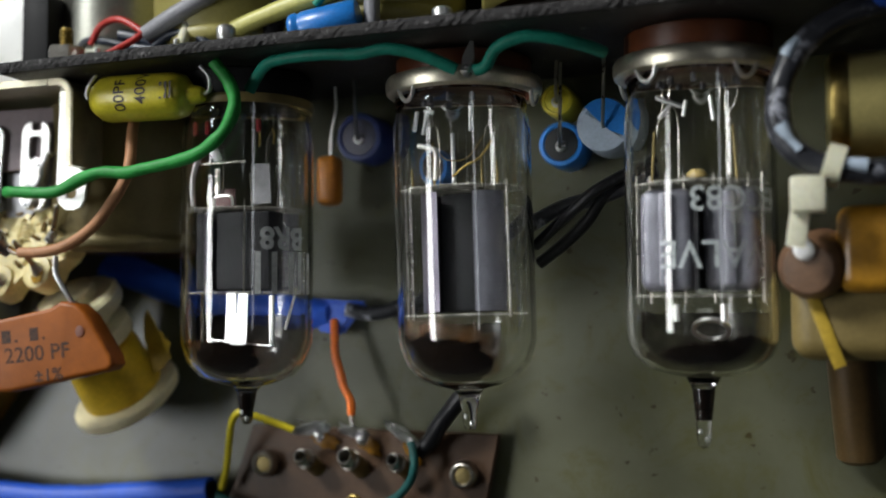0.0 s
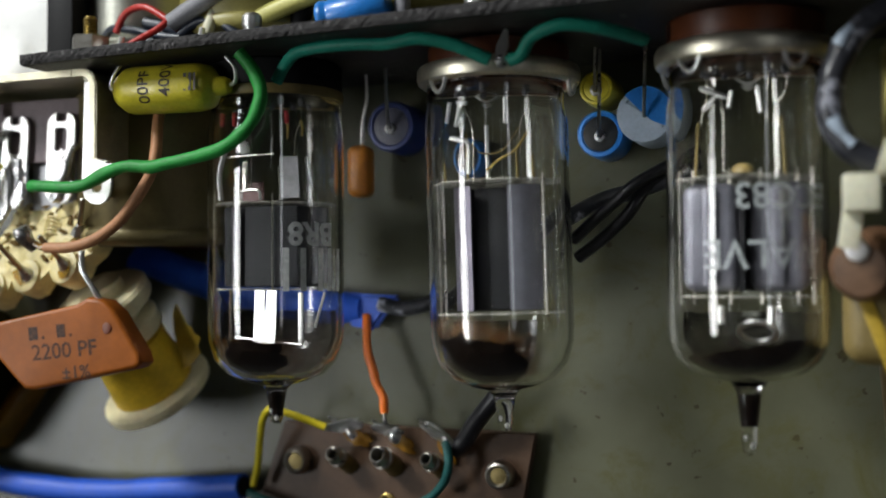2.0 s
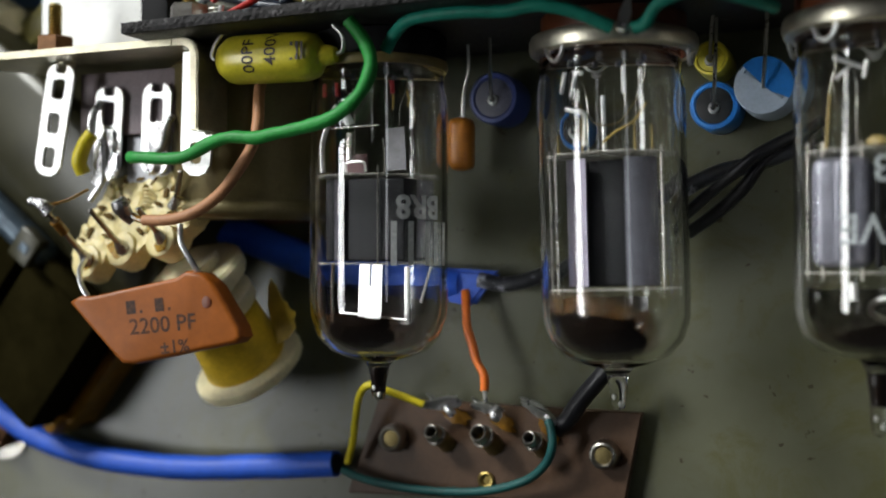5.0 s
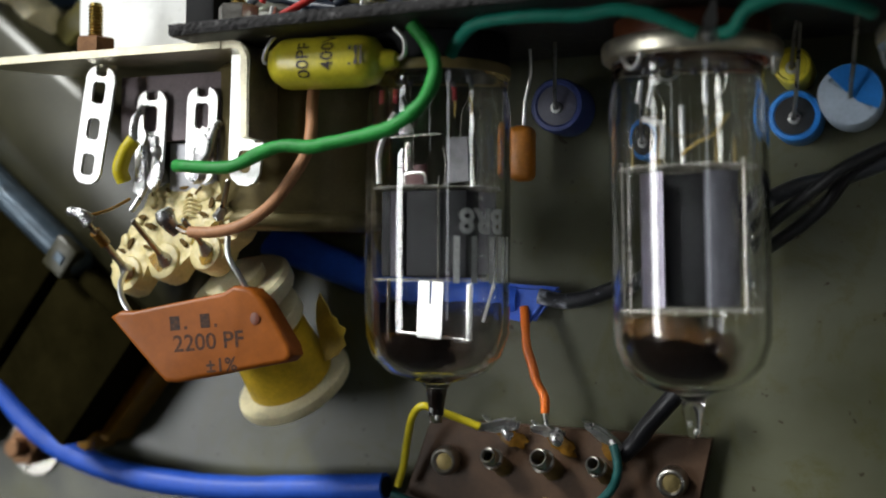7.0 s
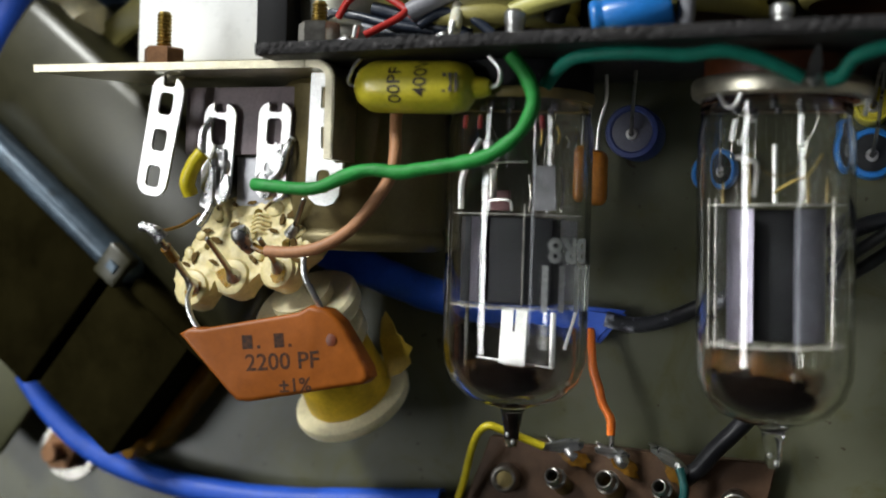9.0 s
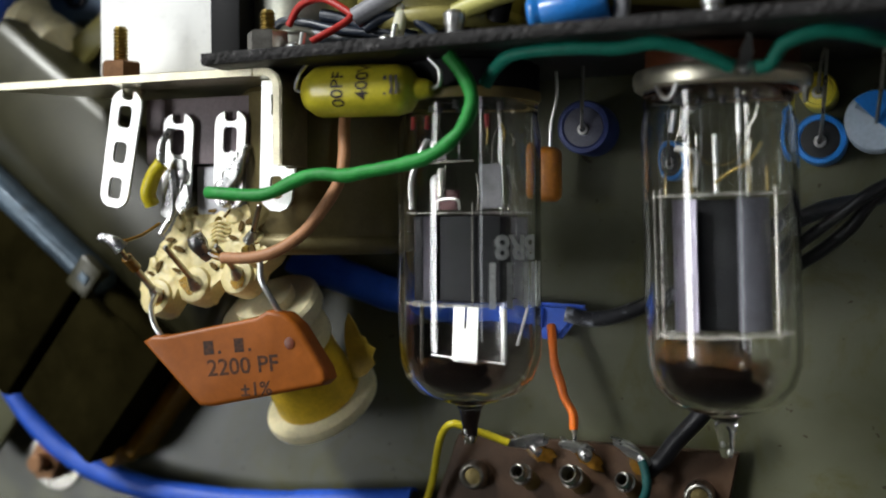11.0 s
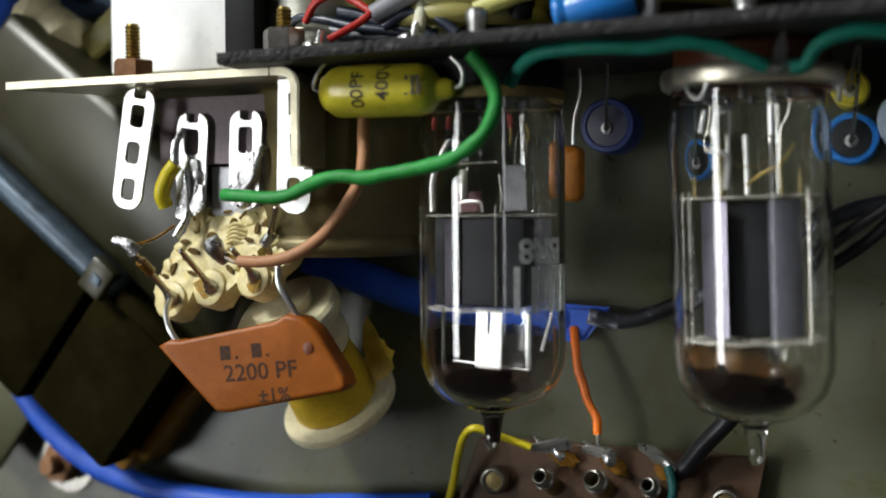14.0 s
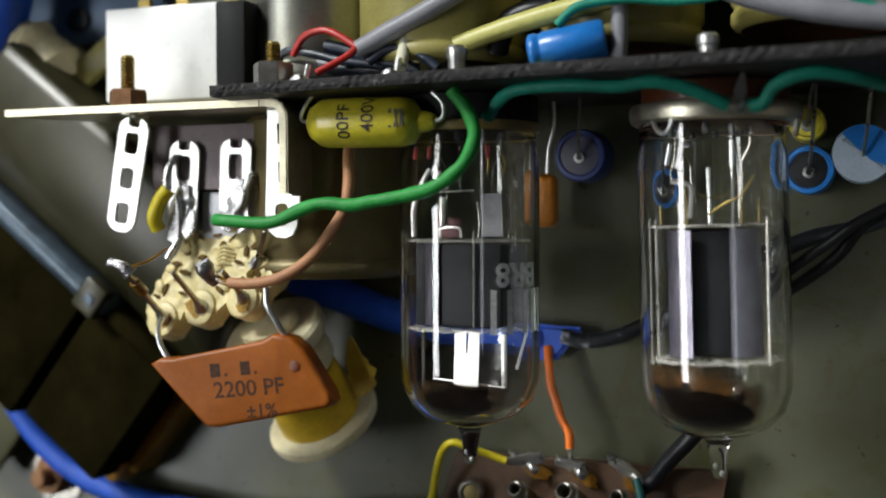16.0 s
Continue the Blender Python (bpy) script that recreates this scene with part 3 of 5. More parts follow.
part("staple", sweep(bmesh.new(), [(c1 - 2.8, 36.4, z1 + 6), (c1 - 2.6, 37.8, z1 + 6.2), (c1 + 0.2, 37.9, z1 + 6.2), (c1 + 0.6, 36.4, z1 + 6)], 0.2, 6, 4), TINNED, v1)
part("cross_wire", rod(bmesh.new(), (c1 - 6.5, 43.4, z1 + 5.4), (c1 + 2.6, 43.7, z1 + 5.4), 0.2, seg=6), NICKEL, v1)
part("bright_lead", sweep(bmesh.new(), [(c1 - 7.6, 36.6, z1 + 4.8), (c1 - 7.2, 41.0, z1 + 5.6), (c1 - 5.4, 45.2, z1 + 6.2), (c1 - 4.4, 47.0, z1 + 6)], 0.45, 8, 5), TINNED, v1)
part("tab", box(bmesh.new(), (-0.7, -1.5, 0), (0.7, 1.5, 0.3), 0.08, pose(c1 - 2.8, 45.2, z1 + 5.8, 6, 10, 24)), TINNED, v1)
part("tab", box(bmesh.new(), (c1 - 3.0, 38.2, z1 + 5.4), (c1 - 1.9, 42.6, z1 + 5.7), 0.08), NICKEL, v1)
for x, y0, y1 in ((4.0, 46.2, 49.6), (6.6, 46.6, 49.0), (8.0, 46.0, 47.6), (2.6, 36.4, 41.8), (7.4, 36.4, 43.0)):
    part("stem_glint", sweep(bmesh.new(), [(c1 + x, y0, z1 + 3.6), (c1 + x + 0.3, (y0 + y1) / 2, z1 + 3.9), (c1 + x - 0.2, y1, z1 + 3.6)], 0.2, 7, 4), BRASS if y0 > 46 else NICKEL, v1)
for dx in (-7.5, -5.2, 4.4):
    part("sleeve", rod(bmesh.new(), (c1 + dx, 48.6, z1 + 4.4), (c1 + dx * 0.97, 50.6, z1 + 4.5), 0.42, seg=8), RED_DOT, v1, "small red insulating sleeve")
getter(v1, c1, z1, dome(14.6), lambda a, h: (math.remainder(a - radians(84), 2 * math.pi) / 0.62) ** 2 + ((h - 11.2) / 2.9) ** 2 < 1, rag=1.3)
getter(v1, c1, z1, dome(14.6, 0.2), lambda a, h: 8.2 < h < 14.4 and (abs(math.cos(a)) < 0.8 or math.cos(a) < 0), "getter_fringe", GETTER_EDGE, "amber fringe of the getter film", 1.6)
getter(v1, c1, z1, [(1.0, 1.4), (1.06, 2.6), (1.35, 4.2), (1.6, 5.5)], lambda a, h: True, "seal_off", GETTER_DARK, "blackened seal-off tip")
# added film darkens the lower back of the first bulb
getter(v1, c1, z1, dome(22, 0.35), lambda a, h: math.sin(a) < 0.05 and h < 18.5, "back_dimming_film", DIM_FILM, "dark film added to dim the back of the bulb")
pl = on_bulb(c1, z1, 30, 31.0)
part("type_marking", lettering("BR8", 5.0, pl, 0.14), FROST, ENV[v1], "frosted white type lettering")
pl = on_bulb(c1, z1, 28, 25.2)
part("maker_marking", bars([(q, -3.4, q + 0.95, 3.4) for q in (-6.2, -3.6, -1.6, 1.6, 4.4)], pl), FROST, ENV[v1], "frosted white bars")
pl = on_bulb(c1, z1, 163, 25.6)
part("maker_marking", bars([(-1.2, -2.0, 0.2, 2.0), (0.9, -2.0, 2.2, 2.0)], pl), FROST_FAINT, ENV[v1])

# second valve: pale shield with a dark slot, half-burnt getter
c2, z2 = 37.4, 20.0
v2 = valve(c2, z2, "clear glass valve with pale slotted shield and brown-black getter blotch")
mica(v2, c2, z2, 38.2)
mica(v2, c2, z2, 18.3)
part("screen_plate", arc_plate(c2, z2, 7.0, 112, 160, 18.8, 37.6, 0.86), ANODE_GLOSS, v2, "polished pale shield half")
part("screen_plate", arc_plate(c2, z2, 7.1, 12, 66, 18.8, 37.6, 0.7), ANODE_LIGHT, v2, "pale metal shield half")
part("screen_back", arc_plate(c2, z2, 6.6, 195, 345, 18.8, 37.6, 0.7), ANODE_BLACK, v2, "black rear half of the screen")
part("anode", box(bmesh.new(), (c2 - 2.9, 18.8, z2 - 3), (c2 + 3.4, 37.4, z2 + 3.2), 0.5), ANODE_BLACK, v2, "black inner anode")
for dx in (-8.9, -8.0, 7.9):
    part("support_rod", rod(bmesh.new(), (c2 + dx, 17.6, z2 + 3.0), (c2 + dx, 39.2, z2 + 3.0), 0.2, seg=8), STEEL, v2)
part("support_rod", rod(bmesh.new(), (c2 + 0.2, 38.4, z2 + 5), (c2 + 0.1, 46.6, z2 + 5), 0.35, seg=8), TINNED, v2)
part("lead", sweep(bmesh.new(), [(c2 + 0.1, 39.8, z2 + 5.4), (c2 + 2.2, 41.2, z2 + 6), (c2 + 4.6, 42.4, z2 + 6), (c2 + 6.4, 45.2, z2 + 5)], 0.2, 7, 5), BRASS, v2)
part("lead", sweep(bmesh.new(), [(c2 - 2.2, 44.0, z2 + 5.5), (c2 - 0.5, 42.4, z2 + 5.8), (c2 + 2.6, 42.6, z2 + 5.6), (c2 + 5.0, 46.0, z2 + 4.6)], 0.12, 7, 5), POST_BRASS, v2)
for dx, y0, y1 in ((-6.8, 38.4, 41.4), (-3.2, 38.4, 45.5), (4.6, 38.4, 42.6), (7.0, 38.4, 42.0)):
    part("eyelet_tab", rod(bmesh.new(), (c2 + dx, y0, z2 + 4.6), (c2 + dx, y1, z2 + 4.9), 0.26, 0.18, seg=8), POST_BRASS, v2)
for a, b in (((-5.6, 47.2), (-5.0, 50.2)), ((-4.2, 46.6), (-3.4, 50.0)), ((-2.4, 49.8), (-3.9, 50.2)), ((3.5, 46.6), (3.6, 50.4))):
    part("bright_tab", rod(bmesh.new(), (c2 + a[0], a[1], z2 + 6.4), (c2 + b[0], b[1], z2 + 6.4), 0.34, seg=8), TINNED, v2)
part("bright_tab", sweep(bmesh.new(), [(c2 - 4.9, 44.9, z2 + 6.8), (c2 - 3.6, 44.5, z2 + 6.8), (c2 - 2.2, 43.7, z2 + 6.6), (c2 - 2.6, 39.4, z2 + 6)], 0.4, 7, 4), TINNED, v2)
part("getter_ring", lathe(bmesh.new(), [(1.5, -0.2), (1.9, -0.2), (1.9, 0.2), (1.5, 0.2)], pose(c2 + 3.4, 13.4, z2 + 3, 60, 0, 0), 20, True), NICKEL, v2)
part("getter_post", rod(bmesh.new(), (c2 + 2.4, 14.2, z2 + 3.5), (c2 + 2.2, 17.4, z2 + 3.5), 0.25, seg=6), NICKEL, v2)
getter(v2, c2, z2, dome(15.6), lambda a, h: (math.remainder(a - radians(116), 2 * math.pi) / 1.2) ** 2 + ((h - 10.2) / 5.0) ** 2 < 1, rag=1.6)
for k in range(5):
    getter(v2, c2, z2, dome(18.5, 0.16 + 0.05 * k), lambda a, h, k=k: (math.remainder(a - radians(120), 2 * math.pi) / (1.22 + 0.11 * k)) ** 2 + ((h - 10.2) / (5.2 + 0.6 * k)) ** 2 < 1, "getter_fringe", GETTER_EDGE, "amber fringe of the getter film", 1.3)
v2.rotation_euler.z = radians(1.5)
# same added darkening behind the second bulb's dome
getter(v2, c2, z2, dome(20, 0.35), lambda a, h: math.sin(a) < -0.3 and math.cos(a) < 0.3 and h < 17, "back_dimming_film", DIM_FILM, "dark film added to dim the back of the bulb")
pl = on_bulb(c2, z2, 27, 24.5)
part("maker_marking", bars([(-2.6, -5.4, -2.2, 3.0), (-0.8, -5.4, -0.4, 3.0), (-2.6, 3.0, -0.4, 3.4), (-2.6, -0.6, -0.4, -0.2), (0.6, -3.6, 2.4, -3.2), (0.6, 1.8, 2.4, 2.2), (0.4, -3.6, 0.8, 2.2)], pl), FROST_FAINT, ENV[v2], "worn white maker's mark")
pl = on_bulb(c2, z2, 24, 33.5)
part("type_marking", bars([(-1.8, -1.4, -0.6, 1.4), (0.2, -1.4, 1.4, 1.4)], pl), FROST_FAINT, ENV[v2])

# third valve: twin grey anodes
c3, z3 = 74.9, 22.0
v3 = valve(c3, z3, "clear glass twin valve with grey anodes and frosted lettering", 2.4)
mica(v3, c3, z3, 37.2)
mica(v3, c3, z3, 20.9)
for s in (-1, 1):
    part("anode", box(bmesh.new(), (c3 + s * 4.5 - 3.9, 21.6, z3 - 4.2), (c3 + s * 4.5 + 3.9, 36.6, z3 + 4.2), 1.6, None, 4), ANODE_LIGHT, v3, "grey boxed anode")
    part("anode_rib", box(bmesh.new(), (c3 + s * 4.5 - 0.9, 22.2, z3 + 4.0), (c3 + s * 4.5 + 0.9, 36.0, z3 + 5.2), 0.5), ANODE_LIGHT, v3)
part("divider", box(bmesh.new(), (c3 - 0.3, 21.6, z3 - 6.5), (c3 + 0.3, 36.6, z3 + 6.5)), ANODE_BLACK, v3)
for dx in (-8.9, -7.0, -2.0, 2.2, 7.0, 8.9):
    part("support_rod", rod(bmesh.new(), (c3 + dx, 19.8, z3 + 2.6), (c3 + dx, 38.6, z3 + 2.6), 0.2, seg=8), STEEL, v3)
for dx, y1 in ((-6.4, 45.0), (5.6, 45.4)):
    part("stem_rod", rod(bmesh.new(), (c3 + dx, 37.5, z3 + 4), (c3 + dx * 0.92, y1, z3 + 4.4), 0.22, seg=8), POST_BRASS, v3)
part("heater_cap", lathe(bmesh.new(), [(0, 1.1), (0.8, 1.0), (1.4, 0.5), (1.5, 0)], pose(c3 + 0.2, 38.0, z3 + 5.5, -80, 0, 0), 14), OCHRE, v3, "pale ochre insulating cap")
for a, b in (((-5.4, 49.6), (-1.8, 48.2)), ((-5.0, 46.6), (-3.4, 48.4)), ((-1.6, 46.8), (-1.2, 49.0)), ((2.6, 46.0), (2.2, 49.4))):
    part("bright_tab", rod(bmesh.new(), (c3 + a[0], a[1], z3 + 5.6), (c3 + b[0], b[1], z3 + 5.8), 0.3, seg=8), TINNED, v3)
part("getter_ring", lathe(bmesh.new(), [(2.2, -0.3), (2.8, -0.3), (2.8, 0.3), (2.2, 0.3)], pose(c3 + 1.5, 16.0, z3 + 2.0, 55, 0, 0), 24, True), TINNED, v3, "bright getter ring")
for dx in (-3.0, 3.6):
    part("bright_tab", rod(bmesh.new(), (c3 + dx, 17.2, z3 + 5.5), (c3 + dx, 19.6, z3 + 5.5), 0.5, seg=8), TINNED, v3)
getter(v3, c3, z3, dome(15.7), lambda a, h: 10.3 < h < 13.4 + 1.7 * math.cos(a - radians(20)), rag=0.8)
getter(v3, c3, z3, dome(11.5, 0.25), lambda a, h: math.sin(a) > -0.8, "getter_fringe", GETTER_EDGE, "amber fringe of the getter film")
getter(v3, c3, z3, [(1.0, 2.6), (1.06, 3.2), (1.35, 4.2), (1.6, 5.5)], lambda a, h: True, "seal_off", GETTER_DARK, "blackened seal-off tip")
# same added darkening on the third bulb's back wall
getter(v3, c3, z3, dome(20, 0.35), lambda a, h: math.sin(a) < -0.2 and h < 18.5, "back_dimming_film", DIM_FILM, "dark film added to dim the back of the bulb")
pl = on_bulb(c3, z3, 56, 34.6)
part("type_marking", lettering("ECC83", 4.9, pl, 0.07), FROST_SOFT, ENV[v3], "frosted white type lettering")
pl = on_bulb(c3, z3, 74, 26.8)
part("word_marking", lettering("VALVE", 5.5, pl, 0.06), FROST_SOFT, ENV[v3], "frosted white lettering")
pl = on_bulb(c3, z3, 66, 20.0)
part("maker_marking", bars([(-4.6, -1.6, -3.9, 1.6), (-2.0, -1.6, 0.4, -1.0), (-0.6, -1.0, 0.0, 1.6), (2.0, -1.6, 4.2, -1.0), (2.0, 1.0, 4.2, 1.6)], pl), FROST_FAINT, ENV[v3])


# ---- valve sockets on the underside of the board ----
def socket(cx, cz, fingers, label, mat):
    by = board_y(cx)
    t = thing("valve_socket", (cx, by, cz - 12.4), label, "valve socket", "row of valve sockets")
    m = Matrix.Translation((cx, 0, cz)) @ Matrix.Rotation(radians(-90), 4, "X")
    bm = bmesh.new()
    lathe(bm, [(0, 55.0), (10.7, 55.0), (10.7, 53.4), (10.9, 53.3), (10.92, by - 0.4), (10.4, by - 0.05), (0, by - 0.05)], m, 48)
    part("body", bm, mat, t, "moulded bakelite socket body")
    if not fingers:
        part("skirt", lathe(bmesh.new(), [(10.0, 53.0), (10.9, 52.9), (11.2, 53.4), (11.1, 54.4), (10.0, 54.8)], m, 48, True), OCHRE, t, "worn olive-brown moulded skirt")
    if fingers:
        bm = bmesh.new()
        lathe(bm, [(10.95, 53.4), (11.9, 53.3), (12.5, 53.7), (12.7, 54.5), (12.7, 55.5), (12.4, 56.1), (11.8, 56.3), (10.95, 56.2)], m, 56, True)
        part("retaining_ring", bm, RING, t, "bright plated retaining ring")
        for k in range(fingers):
            a = radians(360 / fingers * k + 122)
            bm = bmesh.new()
            p = lambda da, y, rr: (cx + rr * math.cos(a + da), y, cz + rr * math.sin(a + da))
            sweep(bm, [p(-0.17, 53.9, 12.0), p(-0.10, 52.2, 11.75), p(0.0, 51.5, 11.6), p(0.10, 52.2, 11.75), p(0.17, 53.9, 12.0)], 0.34, 7, 4)
            part("spring_finger", bm, TINNED, t)
    return t


socket(c1, z1, 0, "dark bakelite nine-pin valve socket under the board", BLACK_CASE)
socket(c2, z2, 3, "brown bakelite valve socket with plated retaining ring", BAKELITE)
socket(c3, z3, 5, "brown bakelite valve socket with plated retaining ring", BAKELITE)
# earth tag where the teal wires meet, on the second socket
t = thing("solder_tag", (43.0, 55, 30), "bright solder tag joining two teal wires", "solder tag")
part("blade", sheet(bmesh.new(), [(-0.6, -1.8), (0.6, -1.8), (0.9, 0.6), (0.2, 3.4), (-0.4, 3.4), (-0.9, 0.6)], [], -0.25, 0.25, pose(42.3, 56.2, 33.5, -20, 0, -8)), TINNED, t, smooth=False)
part("joint", lathe(bmesh.new(), [(0, -1.2), (0.9, -0.7), (1.15, 0), (0.7, 0.9), (0, 1.3)], pose(42.2, 54.9, 33.2, 70, 20, 0), 14), SOLDER, t)

# ---- bracket, tag panel and bolts ----
t = thing("bracket", (-50, 58.2, 4), "cream-gold passivated steel angle bracket fixed under the board", "bracket")
bm = bmesh.new()
sheet(bm, [(-80, 36), (-31, 36), (-31, 5), (-62, 5)], [circle(-58.6, 28, 1.6)], 0, 1.2, Matrix(((1, 0, 0, 0), (0, 0, 1, 57.15), (0, 1, 0, 0), (0, 0, 0, 1))))
part("plate", bm, PASSIVATED, t, smooth=False)
arc = [(math.cos(radians(q)), math.sin(radians(q))) for q in range(90, -1, -15)]
hook = [(-31, 58.35)] + [(-29.2 + 3.2 * c, 55.15 + 3.2 * q) for c, q in arc] + [(-26.0, 43.4), (-27.5, 43.4)] + [(-29.2 + 1.7 * c, 55.45 + 1.7 * q) for c, q in arc[::-1]] + [(-31, 57.15)]
bm = sheet(bmesh.new(), hook, [], 6, 36)
bmesh.ops.bevel(bm, geom=[e for e in bm.edges if len(e.link_faces) == 2 and e.calc_face_angle(0) > 1.2 and abs(e.verts[0].co.z - e.verts[1].co.z) < 0.1], offset=0.22, segments=2, affect="EDGES")
part("flange", bm, PASSIVATED, t, "bent-down flange with a pale cut edge")
for x, z in ((-58.4, 28), (-30.4, 29), (-41.5, 12)):
    part("rivet", lathe(bmesh.new(), [(0, -1.5), (1.4, -1.2), (2.0, -0.5), (2.1, 0)], pose(x, 57.3, z, -90, 0, 0), 16), NICKEL if z < 20 else PASSIVATED, t)

t = thing("terminal_block", (-45, 50, 24), "mauve-brown paxolin terminal block with tinned slotted lugs", "terminal block")
part("panel", box(bmesh.new(), (-57.4, 44.6, 24.2), (-31.8, 55.6, 25.8), 0.15), MAUVE, t)


def lug(cx, top, w, length, z, slots=3, lean=0.0):
    """A tinned lug that hangs from y = top: a rounded, waisted blade with round-cornered slots."""
    h = w / 2
    waist = lambda y: 1 - 0.16 * (1 - math.cos(2 * math.pi * min(1, max(0, -y / length)))) / 2 - 0.10 * (-y / length)
    pitch = (length - 1.6) / slots
    outline = [(x * waist(y), y) for x, y in rounded(-h, -length, h, 0, h * 0.8, 7)]
    k = next(i for i, q in enumerate(outline) if q[0] < 0 and q[1] > -0.2)
    outline[k:k] = [(h * 0.46, 0), (h * 0.36, -0.4), (h * 0.36, -1.3), (h * 0.22, -1.6), (-h * 0.22, -1.6), (-h * 0.36, -1.3), (-h * 0.36, -0.4), (-h * 0.46, 0)]
    outline = [q for q in outline if not (abs(q[0]) < h * 0.3 and q[1] > -0.3)]
    holes = [rounded(-h * 0.42, -2.6 - k * pitch - pitch * 0.60, h * 0.42, -2.6 - k * pitch, 0.75, 4) for k in range(slots) if 2.6 + (k + 0.62) * pitch < length - 0.8]
    bm = sheet(bmesh.new(), outline, holes, -0.3, 0.3, Matrix.Translation((cx, top, z)) @ Matrix.Rotation(radians(lean), 4, "Z"))
    return part("lug", bm, TINNED, t, smooth=False)


lug(-57.7, 56.8, 6.2, 19.6, 30.0, lean=-10)
lug(-50.2, 52.9, 6.2, 15.6, 26.6, slots=2, lean=-3)
lug(-40.2, 53.0, 6.2, 15.8, 26.6, slots=2, lean=-3)
# the end lug stands behind the flange, which hides half of its slots; its foot spreads out below
edge = [(-27.7, 57.0), (-32.0, 57.0), (-32.2, 47.0), (-32.5, 39.4), (-31.9, 37.6), (-30.6, 36.6), (-29.0, 36.4), (-27.6, 36.9), (-26.8, 38.2), (-26.2, 43.1), (-27.7, 43.1),
        (-27.7, 45.2), (-30.0, 45.4), (-30.1, 48.6), (-27.7, 48.8), (-27.7, 51.4), (-30.2, 51.6), (-30.2, 54.8), (-27.7, 55.0)]
part("lug", sheet(bmesh.new(), edge, [rounded(-30.6, 38.4, -28.4, 42.0, 0.8, 4)], 30.7, 31.3), TINNED, t, smooth=False)
part("back_plate", box(bmesh.new(), (-48.0, 36.2, 24.4), (-32.6, 44.2, 25.0), 0.2), DULL_PLATE, t, "dull grey metal plate behind the lugs")
for x, y, r in ((-41.8, 40.4, 1.7), (-40.9, 38.6, 1.5), (-49.6, 42.4, 1.6), (-50.2, 39.6, 1.8)):
    part("solder_blob", lathe(bmesh.new(), [(r, 0), (r * 0.95, 0.35), (r * 0.6, 0.9), (0, 1.15)], pose(x, y, 26.7, 10, 8, 0), 14), SOLDER, t)
for x, y, rx, turn, seed in ((-50.6, 41.4, 3.4, 84, 2.0), (-49.4, 39.2, 2.4, 100, 5.5), (-51.6, 38.0, 2.0, 76, 7.1), (-40.6, 40.6, 2.6, 70, 9.3), (-39.6, 43.6, 2.2, 96, 11.8)):
    part("solder_skin", shard(bmesh.new(), x, y, 27.0, rx, 1.25, turn, 6, seed, 0.9), SOLDER, t)
part("bared_lead", sweep(bmesh.new(), [(-37.2, 47.2, 26.6), (-37.6, 45.2, 28.0), (-38.4, 42.4, 27.8), (-40.2, 40.6, 27.6)], 0.6, 8, 5), SOLDER, t)
part("bared_lead", sweep(bmesh.new(), [(-50.8, 43.6, 28.2), (-50.4, 40.2, 28.4), (-51.0, 36.6, 27.6), (-52.2, 32.8, 29.5)], 0.5, 8, 5, 0.5), SOLDER, t)

t = thing("yellow_sleeve", (-53.4, 42, 26), "short yellow insulating sleeve on a bent lead", "wire sleeve")
part("sleeve", sweep(bmesh.new(), [(-52.0, 44.6, 29.2), (-53.4, 42.6, 29.6), (-54.6, 39.8, 29.4), (-54.4, 37.8, 28.6)], 1.3, 10, 6, 0.1), YELLOW, t)
part("lead", sweep(bmesh.new(), [(-51.6, 50.2, 27.2), (-52.4, 48.2, 28.4), (-52.2, 45.6, 29.2), (-52.0, 44.5, 29.2)], 0.7, 8, 5, 0.4), SOLDER, t)


def bolt(x, y0, z, y1, r, label, nut_mat, thread_mat, h=2.9):
    t = thing("bolt", (x, y0, z), label, "bolt", "bolts over the bracket")
    bm = bmesh.new()
    lathe(bm, [(0, 0), (3.0, 0), (3.3, 0.3), (3.3, h - 0.3), (3.0, h), (r, h)], pose(x, y0, z, -90, 12, 0), 6)
    part("nut", bm, nut_mat, t, smooth=False)
    prof = [(0, h - 0.5), (r, h - 0.5)]
    n = int((y1 - y0 - h) / 0.55)
    for k in range(n):
        y = h + k * (y1 - y0 - h) / n
        prof += [(r, y), (r * 0.80, y + 0.27)]
    prof += [(r * 0.7, y1 - y0), (0, y1 - y0)]
    part("thread", lathe(bmesh.new(), prof, pose(x, y0, z, -90, 0, 0), 18), thread_mat, t)


bolt(-58.6, 58.5, 31, 67.2, 1.25, "brass threaded stud with brown hexagon nut", COPPER_NUT, BRASS)
bolt(-31.0, board_y(-31) + 1.75, 31, 68.0, 1.25, "brass stud in a grey hexagon spacer on the board", STEEL, BRASS, 4.6)

# ---- capacitors near the board ----
t = thing("yellow_capacitor", (-13, 54, 29), "yellow waxed foil capacitor with printed value under the board", "capacitor")
mm = pose(-23.2, 54.4, 34.0, 0, 90, -1.0)
ybody = part("body", lathe(bmesh.new(), [(0, 0), (1.2, 0.1), (2.6, 0.9), (3.6, 2.4), (3.85, 3.4), (3.9, 9.5), (3.85, 15.6), (3.4, 17.4), (2.4, 18.2), (1.7, 18.6), (1.5, 20.0), (1.1, 20.9), (0, 21.1)], mm, 36), YELLOW_WAX, t)
part("lead", sweep(bmesh.new(), [(-23.0, 54.4, 34.0), (-24.3, 55.0, 34.4), (-23.6, 56.8, 34.8), (-22.3, 58.6, 34.6)], 0.32, 7, 5), TINNED, t)
